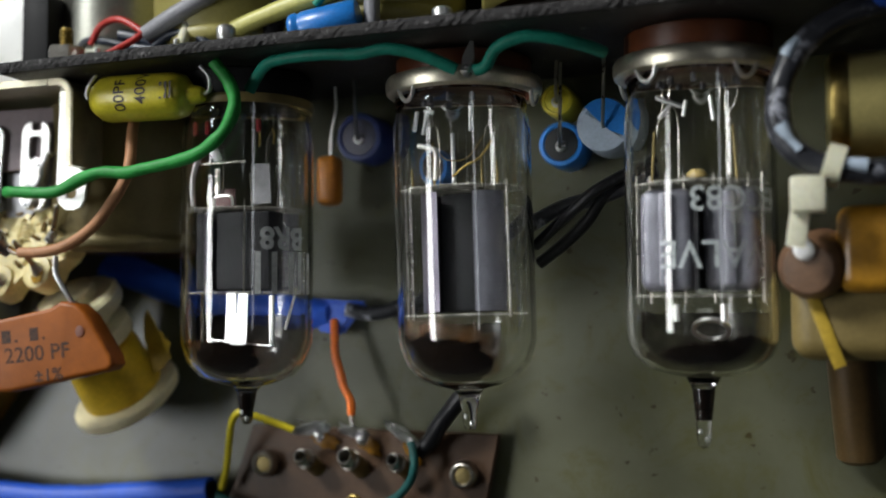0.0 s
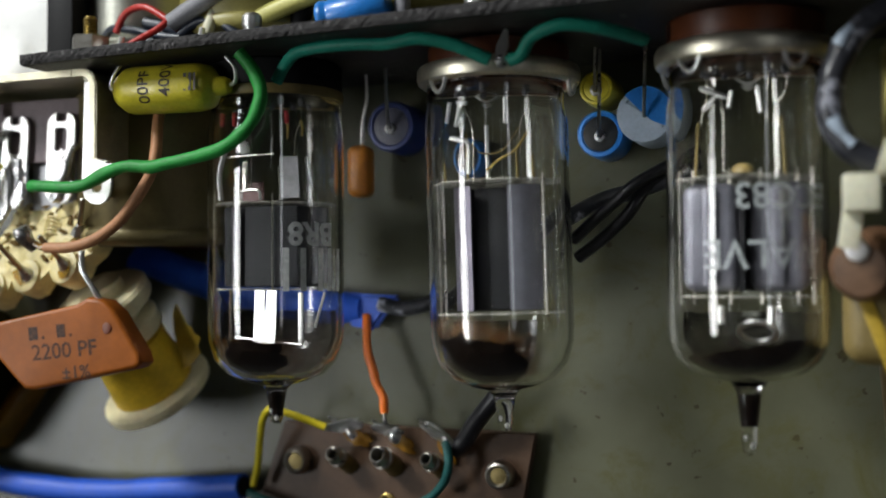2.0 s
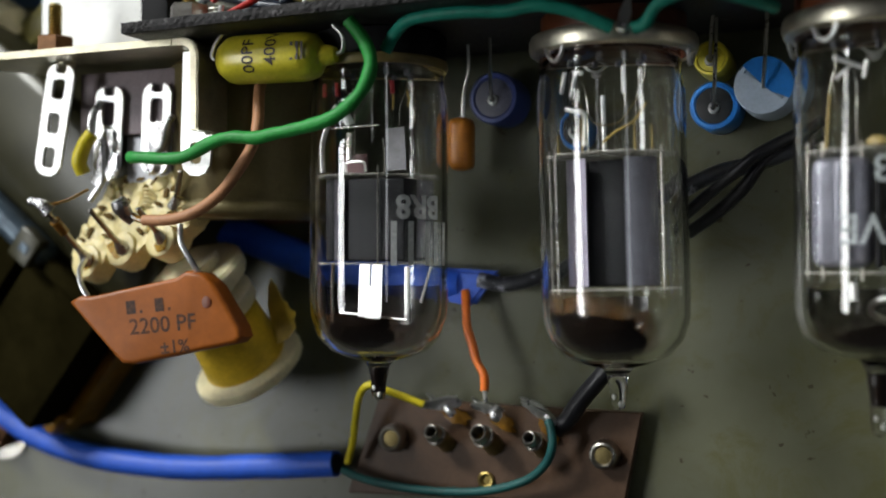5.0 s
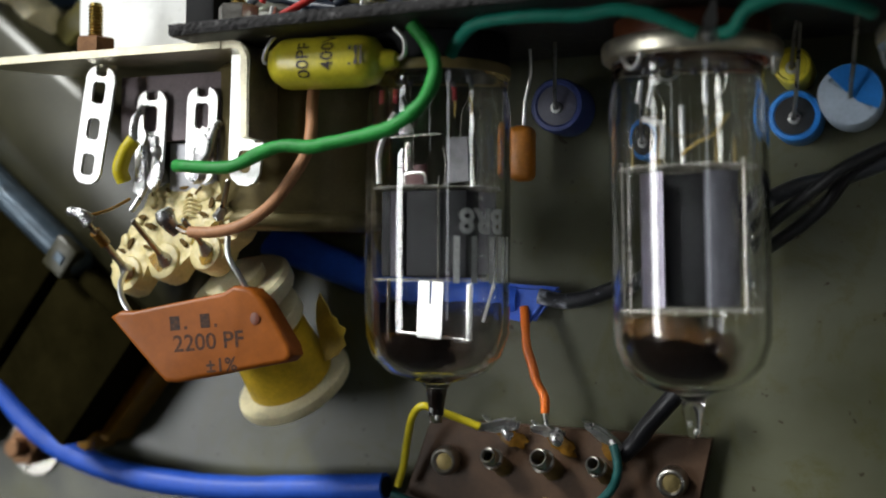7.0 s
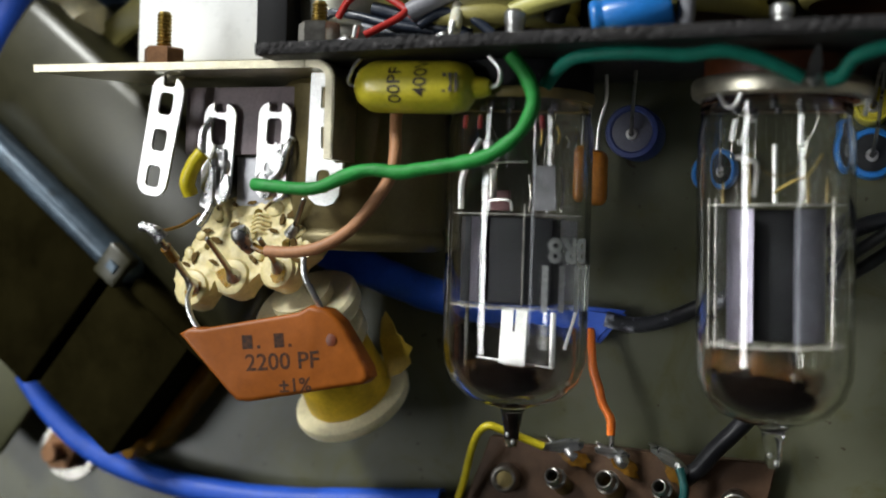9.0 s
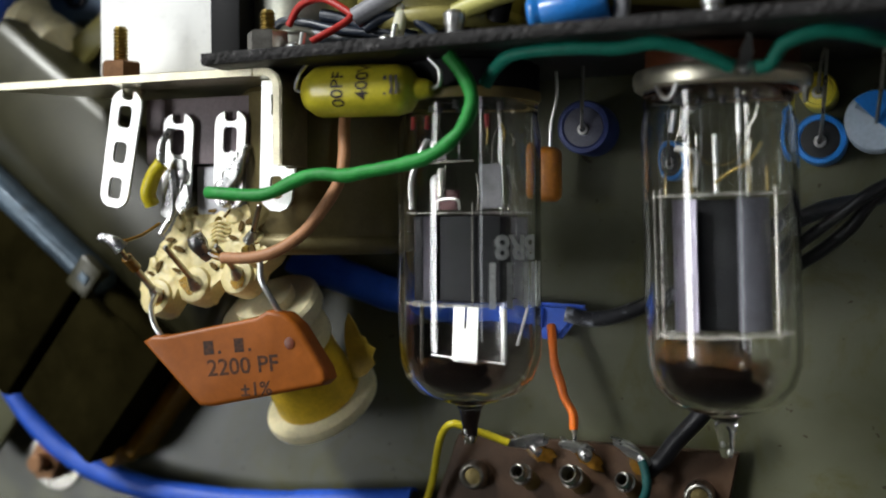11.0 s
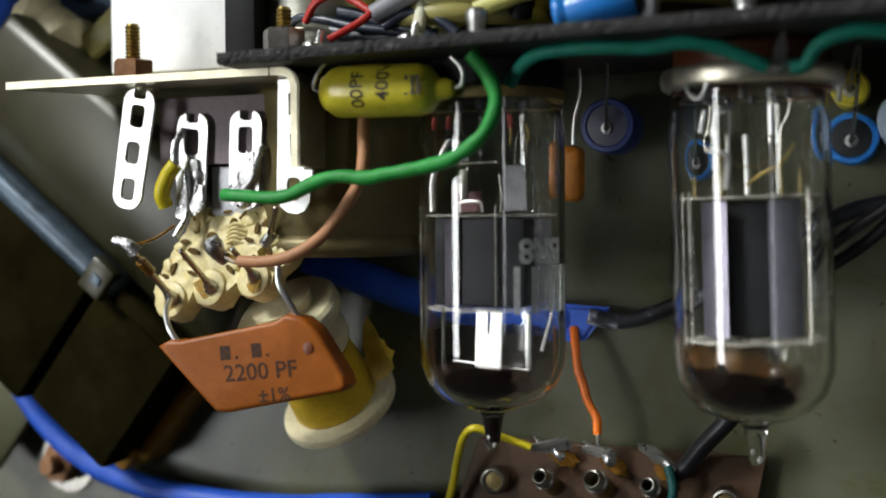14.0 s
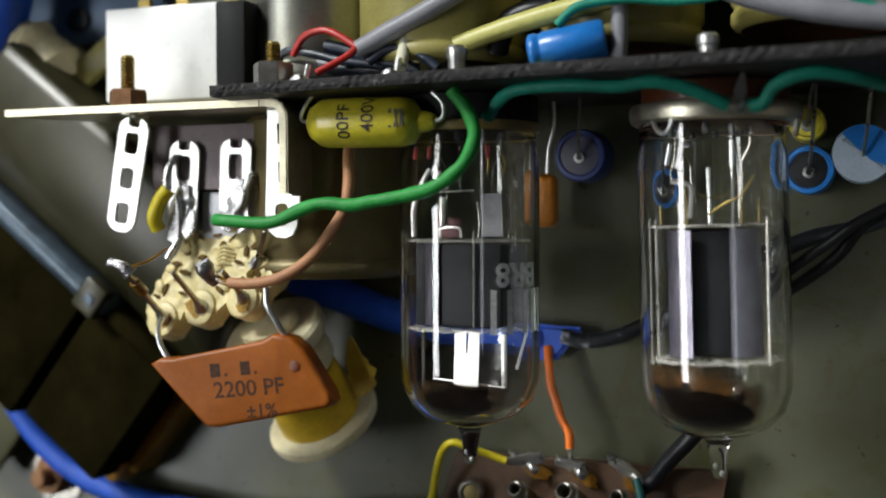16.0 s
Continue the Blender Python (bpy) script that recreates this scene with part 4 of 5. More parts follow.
part("lead", sweep(bmesh.new(), [(-2.2, 54.1, 34.0), (-0.7, 54.6, 34.8), (-0.5, 56.6, 35.4), (-2.2, 58.4, 35.2)], 0.36, 7, 5), TINNED, t)


def on_can(x0, yc, zc, r, a0):
    def place(x, y):
        a = radians(a0) + y / r
        return Vector((x0 + x, yc + r * math.cos(a), zc + r * math.sin(a)))
    return place


for word, x, a in (("00PF", -15.6, 92), ("400V", -11.6, 74)):
    put = on_can(x, 54.3, 34.0, 3.97, a)
    part("printed_value", lettering(word, 2.9, lambda u, v, put=put: put(-v, -u), 0.02), INK, ybody, "black printed value")
put = on_can(-7.4, 54.3, 34.0, 3.97, 88)
part("printed_mark", bars([(-0.9, -1.4, -0.4, 1.4), (0.0, -1.4, 0.5, 1.4), (0.9, -1.4, 1.3, 1.4)], put), INK, ybody)

t = thing("orange_capacitor", (-36, 12, 27), "orange-brown dipped slab capacitor marked with its value", "capacitor")
oz = lambda x: 34.5 - 0.14 * (x + 52)
bm = bmesh.new()
quad = [(-52.4, 15.6), (-50.6, 16.6), (-48.4, 16.6), (-33.0, 19.8), (-31.2, 20.9), (-28.4, 20.5), (-26.2, 18.6), (-21.9, 11.9), (-21.4, 10.2), (-22.4, 9.2), (-40.6, 5.4), (-42.6, 5.5), (-44.0, 6.8)]
sheet(bm, quad, [], -2.1, 2.1)
bmesh.ops.bevel(bm, geom=[e for e in bm.edges if len(e.link_faces) == 2 and e.calc_face_angle(0) > 0.8 and abs(e.verts[0].co.z - e.verts[1].co.z) < 0.1], offset=0.8, segments=3, profile=0.6, affect="EDGES")
for v in bm.verts:
    v.co.z += oz(v.co.x) - 2.1
obody = part("body", bm, ORANGE_DIP, t)
flat = lambda cx, cy, a: (lambda u, v: Vector((cx + u * math.cos(a) - v * math.sin(a), cy + u * math.sin(a) + v * math.cos(a), 0.06 + oz(cx + u * math.cos(a) - v * math.sin(a)))))
part("printed_value", lettering("2200 PF", 3.7, flat(-35.2, 12.0, 0.10), 0.05), FADED_INK, obody, "black printed value")
part("printed_value", lettering("±1%", 3.0, flat(-33.0, 8.4, 0.10), 0.05), FADED_INK, obody, "black printed tolerance")
part("printed_mark", bars([(-4.6, -1.1, -2.9, 1.1), (-2.2, -1.1, -1.7, -0.6), (0.6, -1.1, 2.2, 1.1), (2.9, -1.1, 3.4, -0.6)], flat(-37.2, 15.2, 0.10)), FADED_INK, obody)
# slightly raised disc, its dark colour paints the dimple's shade
part("dimple", lathe(bmesh.new(), [(1.0, 0.02), (0.7, 0.10), (0, 0.12)], pose(-27.6, 15.8, oz(-27.6)), 14), DIMPLE, obody)
part("lead", sweep(bmesh.new(), [(-50.0, 16.2, 32.4), (-51.4, 18.4, 32.6), (-52.6, 20.8, 31.6), (-53.2, 22.8, 29.4)], 0.5, 8, 5), TINNED, t)
part("lead", sweep(bmesh.new(), [(-29.8, 20.2, 29.6), (-30.8, 22.6, 30.6), (-32.2, 25.6, 31.4), (-32.6, 28.6, 31.0)], 0.5, 8, 5), TINNED, t)

# ---- ceramic tag wafer on the coil former ----
t = thing("ceramic_wafer", (-45, 29, 12), "cream ceramic terminal wafer with pits and flux stains", "ceramic wafer")
W = pose(-45.2, 29.6, 26.0, -14, -4, 0)
pts = [(-12.6, -6.2), (-12.2, -4.0), (-11.2, -1.8), (-8.4, 3.4), (-6.6, 7.0), (-2.0, 8.4), (4.0, 8.6), (9.4, 8.0), (13.4, 6.4), (14.2, 2.6), (12.4, -1.0), (10.4, -2.6)]
for cx, cy in ((6.8, -3.8), (-1.4, -5.4), (-8.8, -7.6)):
    pts += [(cx + 3.3 * math.cos(radians(a)), cy + 3.2 * math.sin(radians(a))) for a in (-10, -50, -90, -130, -170)]
bm = sheet(bmesh.new(), pts, [circle(-5.6, 4.2, 0.7, 8), circle(1.6, 5.4, 0.8, 8), circle(7.6, 0.6, 0.9, 8), circle(-7.2, -0.4, 0.7, 8)], -3.2, 0.6)
for size in (4.0, 2.0, 1.0):
    bmesh.ops.subdivide_edges(bm, edges=[e for e in bm.edges if e.calc_length() > size], cuts=1)
    bmesh.ops.triangulate(bm, faces=bm.faces[:])
for v in bm.verts:
    q = v.co.copy()
    if q.z > 0:
        v.co.z += 0.32 * noise.noise(q * 0.55) + 0.26 * noise.noise(q * 1.3)
    v.co.x += 0.2 * noise.noise(q * 0.8 + Vector((9, 0, 0)))
    v.co.y += 0.2 * noise.noise(q * 0.8 + Vector((0, 9, 0)))
bm.transform(W)
part("wafer", bm, CERAMIC, t)
for x, y, r in ((-8.8, -7.6, 2.7), (-1.4, -5.4, 2.7), (6.8, -3.8, 2.7)):
    pad = part("pad", lathe(bmesh.new(), [(r + 0.5, -3.0), (r + 0.45, 0.7), (r + 0.2, 1.1), (r - 0.3, 1.25), (1.4, 1.15), (0, 1.1)], W @ pose(x, y, 0), 20), CERAMIC, t, "ceramic pad with amber flux")
    bm = shard(bmesh.new(), x, y - 0.2, 1.16, 1.9, 1.5, 20 * x, 0, x, 0.1)
    bm.transform(W)
    part("flux_stain", bm, STAIN, pad, "amber flux stain")
for x, y, r in ((-4.0, 6.6, 1.5), (4.6, 6.2, 1.7), (9.6, 2.6, 1.4), (0.8, 1.6, 1.2), (-8.6, 1.4, 1.1), (7.2, -2.6, 1.0), (12.4, 4.2, 1.7), (11.6, 0.2, 1.3), (7.6, 7.2, 1.4), (-6.2, 5.4, 1.3), (-10.4, -1.8, 1.2), (3.0, -1.6, 0.9)):
    part("boss", lathe(bmesh.new(), [(r * 1.15, 0.5), (r * 0.98, 0.85), (r * 0.75, 1.0), (0, 1.02)], W @ pose(x, y, 0, 0, 0, 40 * x) @ Matrix.Diagonal((1.0, 0.72, 1, 1)), 9), CERAMIC, t)
# dark brown scraps laid on the face stand in for pits
for x, y, r in ((-5.4, 0.6, 0.7), (-2.4, 3.4, 0.55), (3.2, 6.6, 0.5), (6.4, 4.4, 0.6), (9.2, 0.4, 0.7), (-9.2, -2.4, 0.6), (-5.4, -3.0, 0.5), (2.0, -2.2, 0.6), (6.2, -0.6, 0.45), (-6.2, 5.8, 0.45), (0.2, 7.2, 0.45), (11.0, 5.6, 0.8), (12.6, 1.4, 0.6), (8.2, 5.6, 0.75), (-3.2, 7.0, 0.5), (5.0, 2.6, 0.5), (10.0, -2.0, 0.55), (-7.6, 2.2, 0.6), (-10.6, -3.6, 0.5)):
    bm = shard(bmesh.new(), x, y, 0.72, r * 1.4, r * 0.7, 70 * x, 0, x + 3 * y, 0.3)
    bm.transform(W)
    part("pit", bm, PIT, t)
for k in range(5):
    part("thread_turn", sweep(bmesh.new(), [tuple(W @ Vector((0.2 + 0.1 * k, 1.6 + 0.75 * k, 0.5))), tuple(W @ Vector((2.2, 2.4 + 0.7 * k, 1.3))), tuple(W @ Vector((4.0, 2.0 + 0.7 * k, 0.5)))], 0.25, 6, 4), CERAMIC, t)
for p0, p1, r in (((-53.6, 22.8, 28.4), (-54.0, 30.6, 38), 0.62), ((-46.2, 24.8, 28.4), (-46.6, 31.0, 36.5), 0.55), ((-38.2, 26.4, 28.2), (-38.6, 31.2, 34.5), 0.55), ((-36.8, 32.0, 26.5), (-33.2, 37.6, 30), 0.5)):
    pin = part("pin", rod(bmesh.new(), p0, p1, r, r * 0.8, 10, 0.2), STEEL, t, "dull steel wire-wrap pin")
    part("solder_fillet", lathe(bmesh.new(), [(1.4, -0.2), (1.05, 0.7), (r * 1.05, 1.9)], frame_to(p0, p1), 12), SOLDER, pin)
part("solder_blob", sweep(bmesh.new(), [(-53.4, 30.6, 38.2), (-54.2, 31.6, 38.8), (-55.4, 32.2, 39), (-56.8, 32.4, 38.8)], 0.95, 10, 5, 1.2), SOLDER, t)
part("flux_drop", sweep(bmesh.new(), [(-53.8, 27.4, 34.0), (-53.9, 28.4, 35.2), (-54.0, 29.2, 36.2)], 0.95, 10, 4), FLUX, t)
part("solder_blob", sweep(bmesh.new(), [(-40.4, 29.2, 33.2), (-41.2, 30.6, 34.4), (-41.8, 32.6, 35.4)], 1.15, 10, 5, 0.9), SOLDER, t)
part("fine_wire", sweep(bmesh.new(), [(-54.4, 31.6, 38.6), (-52.8, 32.0, 37.6), (-51.2, 32.8, 36), (-50.6, 34.6, 32)], 0.28, 6, 5), FLUX, t)

# ---- coil former: cream spool with a yellow winding ----
t = thing("coil_former", (-30, 6, 0), "cream plastic coil spool with yellow winding standing on the chassis", "coil former")
A, B = Vector((-33.3, 3.6, 8.4)), Vector((-37.3, 22.3, 22))
L = (B - A).length
F = frame_to(A, B)
part("flange", lathe(bmesh.new(), [(0, -1.3), (9.6, -1.3), (10.2, -0.9), (10.4, 0), (10.2, 0.8), (9.7, 1.1), (0, 1.1)], F, 48), SPOOL, t)
part("core", lathe(bmesh.new(), [(4.4, -1.0), (5.2, 1.1), (5.2, L), (0, L)], F, 32), SPOOL, t)
prof = [(5.2, 1.2)]
for k in range(14):
    h = 1.3 + k * 0.75
    prof += [(7.6 - 0.06 * k, h), (7.7 - 0.06 * k, h + 0.37)]
prof += [(5.2, 11.9)]
part("winding", lathe(bmesh.new(), prof, F, 40), WINDING, t, "yellow waxed winding")
part("collar", lathe(bmesh.new(), [(5.2, 12.2), (7.4, 12.4), (7.8, 13.0), (7.8, 15.2), (7.2, 15.8), (5.2, 16)], F, 36), SPOOL, t)
part("collar", lathe(bmesh.new(), [(5.2, 18.2), (8.6, 18.4), (9.0, 19.0), (9.0, 21.0), (8.4, 21.6), (5.2, 21.8)], F, 36), SPOOL, t)
part("foot", lathe(bmesh.new(), [(0, 0), (2.6, 0), (2.6, 1.4), (2.0, 2.0), (2.0, 4.0), (0, 4.0)], pose(-33.7, 5.0, 0), 20), SPOOL, t)
edge = [(-2.8, -5.8), (0.2, -4.6), (2.4, -2.6), (2.0, -1.4), (2.9, 0.2), (1.5, 0.9), (1.2, 2.0), (0.2, 2.4), (-0.4, 4.2), (-1.6, 6.2), (-2.6, 4.6), (-3.4, 1.0)]
bm = sheet(bmesh.new(), edge, [], -0.12, 0.12, pose(-23.2, 13.4, 13.5, 14, -12, 0))
part("tape_end", bm, TAPE, t, "loose yellow tape end", smooth=False)

# ---- tag strip on the chassis plate ----
t = thing("tag_strip", (12, -9, 0), "brown paxolin tag strip riveted to the chassis with three solder posts", "tag strip")
bm = sheet(bmesh.new(), [(-9.6, -2.0), (38.0, -2.4), (35.0, -17.6), (-15.8, -19.4)], [], 1.0, 3.0)
bmesh.ops.bevel(bm, geom=[e for e in bm.edges if len(e.link_faces) == 2 and e.calc_face_angle(0) > 0.8], offset=0.2, segments=1, affect="EDGES")
part("strip", bm, PAXOLIN, t, smooth=False)
part("spacer", rod(bmesh.new(), (-6.4, -8.8, 0), (-6.4, -8.8, 1.0), 3.0, seg=16), STEEL, t)
part("spacer", rod(bmesh.new(), (31.9, -9.4, 0), (31.9, -9.4, 1.0), 3.0, seg=16), STEEL, t)
for x, y in ((-6.4, -8.8), (31.9, -9.4)):
    part("rivet", lathe(bmesh.new(), [(2.5, 3.0), (2.45, 4.6), (2.15, 5.3), (1.8, 5.45), (1.5, 5.2), (1.35, 4.7), (0.5, 4.85), (0, 4.85)], pose(x, y, 0), 24), STEEL, t, "bright hollow rivet head")
    part("rivet_core", lathe(bmesh.new(), [(1.42, 4.9), (0.8, 5.0), (0, 5.02)], pose(x, y, 0), 20), POST_BRASS, t, "dull brass rivet core")
for x, y, h, r in ((2.9, -7.6, 9.6, 1.4), (11.6, -7.4, 9.8, 1.6), (20.4, -7.6, 9.4, 1.3)):
    tube = part("post", lathe(bmesh.new(), [(r + 0.3, 3.0), (r + 0.1, 3.8), (r + 0.05, h - 2.6), (r - 0.3, h - 2.5), (r - 0.35, 4.0), (0, 4.0)], pose(x + 1.0, y - 3.0, 0, -25, -8, 0), 22), POST_BRASS, t, "dull brass hollow post")
    part("collar", lathe(bmesh.new(), [(r + 0.05, h - 2.7), (r + 0.4, h - 2.5), (r + 0.38, h - 2.0), (r + 0.05, h - 1.8), (r - 0.02, h - 0.3), (r - 0.15, h), (r - 0.4, h - 0.1), (r - 0.5, h - 2.6)], pose(x + 1.0, y - 3.0, 0, -25, -8, 0), 22, True), STEEL, tube, "bright rolled rim")
part("eyelet", lathe(bmesh.new(), [(1.5, 3.0), (1.5, 3.4), (1.2, 3.6), (0.85, 3.5), (0.8, 3.05), (0, 3.04)], pose(10.9, -15.3, 0), 20), BRASS, t)

for k, (x, y, turn, length) in enumerate(((3.6, -1.9, 8, 3.6), (12.0, -2.2, -10, 2.6), (21.8, -2.6, -34, 4.2))):
    part("flux_film", shard(bmesh.new(), x + 1.6 - 1.2 * (k == 2), y - 2.2, 3.5, 2.5, 1.4, turn - 30, 8, 3.1 + k, 0.4), FLUX, t, "cracked amber flux")
    tag = part("solder_tag", shard(bmesh.new(), x + 0.2, y - 0.2, 5.4, length * 0.8, 1.0, turn, 16, 8.4 + k, 0.5), SOLDER, t, "flattened tag with bright solder")
    part("solder_skin", shard(bmesh.new(), x - 0.6, y + 0.4, 6.2, length * 0.62, 0.55, turn + 6, 28, 12.2 + k, 0.5), TINNED, tag)
    part("solder_blob", sweep(bmesh.new(), [(x + 1.0, y - 0.9, 6.0), (x + 1.7, y - 1.3, 6.6), (x + 2.3, y - 1.8, 6.2)], 0.7, 10, 5, 1.0), SOLDER, tag)
    part("solder_spike", rod(bmesh.new(), (x - 1.6, y + 0.6, 6.0), (x - 2.2, y + 1.5, 7.2), 0.45, 0.15, 8), SOLDER, tag)


# ---- wires and cables ----
def wire(name, points, r, material, label, category="wire", group="", wob=0.05, seg=10):
    return single(name, sweep(bmesh.new(), points, r, seg, 8, wob), material, label, category, group)


wire("green_wire", [(-38.8, 39.4, 36), (-36.0, 39.2, 37), (-28.5, 38.9, 37), (-22.8, 41.0, 37), (-19.1, 41.8, 37), (-14.8, 41.5, 37), (-11.4, 42.0, 37), (-5.6, 42.9, 37), (-1.0, 44.2, 37), (3.2, 47.4, 37), (5.0, 51.4, 37), (4.0, 55.0, 37), (1.6, 58.3, 37.5)],
     1.05, GREEN, "bright green insulated wire from board to tag panel", wob=0.16)
wire("teal_wire", [(5.8, 54.2, 33.5), (7.6, 56.4, 34.2), (11.2, 58.0, 36), (19.0, 58.2, 37), (26.0, 57.8, 37), (31.0, 58.2, 37), (36.0, 57.0, 36), (40.8, 54.8, 34.5)],
     0.95, TEAL, "teal insulated wire looped under the board edge", group="teal wires")
wire("teal_wire", [(43.8, 54.5, 34.4), (45.6, 55.0, 34.8), (47.4, 57.3, 35.5), (51.6, 58.6, 36), (56.0, 58.2, 35), (60.0, 57.4, 32), (62.0, 57.0, 29)],
     0.95, TEAL, "teal insulated wire looped under the board edge", group="teal wires")
t = thing("tan_wire", (-20, 40, 28), "tan brown insulated wire with soldered end", "wire")
part("insulation", sweep(bmesh.new(), [(-18.0, 55.6, 28), (-18.2, 50.0, 30), (-17.6, 44.6, 31.5), (-18.0, 40.8, 32.5), (-20.6, 36.6, 33), (-24.0, 32.8, 33.4), (-28.4, 30.2, 33.8), (-33.0, 29.2, 34), (-37.6, 29.2, 34)], 0.95, 10, 8, 0.04), TAN, t)
part("bared_end", sweep(bmesh.new(), [(-37.5, 29.2, 34), (-38.6, 29.4, 34), (-39.8, 30.0, 34)], 0.6, 8, 4), FLUX, t)
t = thing("orange_wire", (11, 8, 4), "orange insulated wire soldered to the tag strip", "wire")
part("insulation", sweep(bmesh.new(), [(7.4, 17.4, 4), (8.1, 13.9, 5.5), (8.6, 11.0, 6.2), (9.6, 8.2, 6.4), (10.4, 5.6, 6.6), (11.8, 3.2, 6.8), (12.0, 0.6, 7.0)], 0.75, 10, 8, 0.14), ORANGE, t)
part("bared_end", sweep(bmesh.new(), [(12.0, 0.8, 7.0), (12.1, -0.2, 7.0), (12.2, -1.4, 6.8)], 0.6, 8, 4, 0.6), SOLDER, t)
wire("yellow_wire", [(-14.4, -13.4, 6.0), (-13.0, -9.6, 6.8), (-11.6, -5.0, 8.4), (-9.8, -0.8, 10.5), (-7.6, 1.2, 11.5), (-5.0, 0.4, 10.5), (-2.0, -1.0, 8.4), (0.8, -2.2, 7.2)], 0.65, YELLOW, "yellow insulated wire from the blue sleeve")
wire("green_lead", [(-15.6, -14.8, 5.6), (-11.0, -16.2, 5.6), (-4.0, -17.2, 5.2), (4.0, -17.4, 5.0), (12.0, -16.6, 5.2), (19.0, -14.2, 6.0), (22.8, -11.0, 7.2), (24.2, -7.8, 8.0), (23.8, -5.2, 7.4), (23.2, -3.8, 7.0)], 0.75, DARK_TEAL, "dark green insulated lead round the tag strip")
t = thing("blue_cable", (-50, -16, 0), "blue sleeved cable lying on the chassis plate", "cable", "blue cables")
sleeve = part("sleeve", sweep(bmesh.new(), [(-104, 2.4, 6), (-97.0, -5.2, 6), (-89.0, -10.6, 6.0), (-80.0, -14.0, 5.6), (-68.0, -16.2, 5.2), (-51.0, -16.9, 4.6), (-33.0, -15.6, 4.2), (-17.4, -14.0, 4.6)], 2.35, 16, 8, 0.05), BLUE, t)
part("sleeve_mouth", rod(bmesh.new(), (-17.6, -14.02, 4.59), (-17.1, -13.98, 4.61), 1.8, seg=16), BLACK_RUBBER, t)
t = thing("blue_cable", (-15, 21, 0), "blue sleeved cable behind the valves ending in a flattened tip", "cable", "blue cables")
part("sleeve", sweep(bmesh.new(), [(-52, 31.0, 4), (-45.0, 30.0, 4.2), (-37.0, 27.4, 4.2), (-29.0, 24.6, 4.2), (-20.0, 21.8, 4.0), (-8.0, 19.8, 3.6), (2.0, 18.8, 3.2), (6.0, 18.6, 3.0)], 3.1, 16, 8, 0.06, lambda u: 1.0 if u < 0.8 else 1 - 0.28 * (u - 0.8) / 0.2), BLUE, t)
bm = sheet(bmesh.new(), [(3.0, 21.4), (13.8, 20.8), (11.4, 18.2), (8.6, 14.6), (3.4, 15.6)], [], 2.0, 4.2)
bmesh.ops.bevel(bm, geom=[e for e in bm.edges if len(e.link_faces) == 2 and e.calc_face_angle(0) > 0.8], offset=0.7, segments=2, affect="EDGES")
part("flattened_tip", bm, BLUE, t, "flattened slit end of the sleeve")
wire("screened_lead", [(10.0, 19.4, 4.4), (14.0, 18.6, 4.0), (19.0, 19.4, 4.0), (25.0, 22.0, 4.0), (32.0, 26.0, 5.0), (42.0, 32.0, 6.0), (50.0, 36.0, 7.0), (57.0, 37.6, 8.0), (64.0, 40.0, 9)], 1.3, SCUFFED, "scuffed black screened lead with grey smears", "cable", "black leads")
wire("black_lead", [(46.0, 27.0, 5), (51.0, 30.4, 6.5), (55.0, 33.8, 8), (59.0, 38.6, 9), (66.0, 41.0, 9)], 1.0, BLACK_PVC, "glossy black lead under the board", "cable", "black leads")
wire("black_lead", [(46.0, 29.8, 8), (49.5, 32.6, 9.4), (53.6, 35.6, 11), (58.0, 38.8, 12), (66.0, 43.0, 10)], 0.9, BLACK_PVC, "glossy black lead under the board", "cable", "black leads")
wire("black_lead", [(36.0, 8.0, 8.0), (32.0, 3.4, 7.6), (28.6, -0.4, 6.4), (26.2, -3.6, 5.4), (24.0, -5.6, 5.0)], 1.5, BLACK_PVC, "short black lead from the tag strip", "cable", "black leads")


# ---- small capacitors under the board, ends towards the viewer ----
def end_on(x, y, z, r, length, case, face, label, seal=True, split=False):
    t = thing("capacitor", (x, y, z - length), label, "capacitor", "capacitors under the board")
    case_ = part("case", lathe(bmesh.new(), [(0, -length), (r * 0.9, -length), (r, -length + 0.5), (r, -0.5), (r * 0.94, -0.05), (r * 0.80, 0), (r * 0.74, -0.3), (0, -0.32)], pose(x, y, z), 32), case, t)
    part("end_seal", lathe(bmesh.new(), [(r * 0.74, -0.25), (r * 0.5, -0.12), (0, -0.1)], pose(x, y, z), 28), face, case_)
    if split:
        bm = bmesh.new()
        pts = [(r * 0.97 * math.cos(radians(a)), r * 0.97 * math.sin(radians(a))) for a in range(-30, 146, 11)]
        sheet(bm, pts + [(-0.6, 0.5), (1.0, -1.0)], [], 0.02, 0.16, pose(x, y, z))
        part("blue_half", bm, BLUE_CAP, t, "bright blue half of the end face", smooth=False)
        bm = bmesh.new()
        pts = [(r * 0.97 * math.cos(radians(a)), r * 0.97 * math.sin(radians(a))) for a in range(146, 331, 11)]
        sheet(bm, pts + [(1.0, -1.0), (-0.6, 0.5)], [], 0.02, 0.16, pose(x, y, z))
        part("pale_half", bm, PALE_BLUE, t, "pale half of the end face", smooth=False)
    else:
        part("lead_boss", lathe(bmesh.new(), [(1.0, -0.1), (0.9, 0.35), (0.45, 0.45)], pose(x, y - 0.4, z), 12), SOLDER, t)
    by = board_y(x) + 0.1
    part("lead", sweep(bmesh.new(), [(x, y - 0.4, z + 0.1), (x + 0.1, y + 0.3, z + 1.0), (x + 0.6, y + 4.0, z + 3.0), (x + 1.2, by, z + 5.0)], 0.3, 7, 5), STEEL, t)


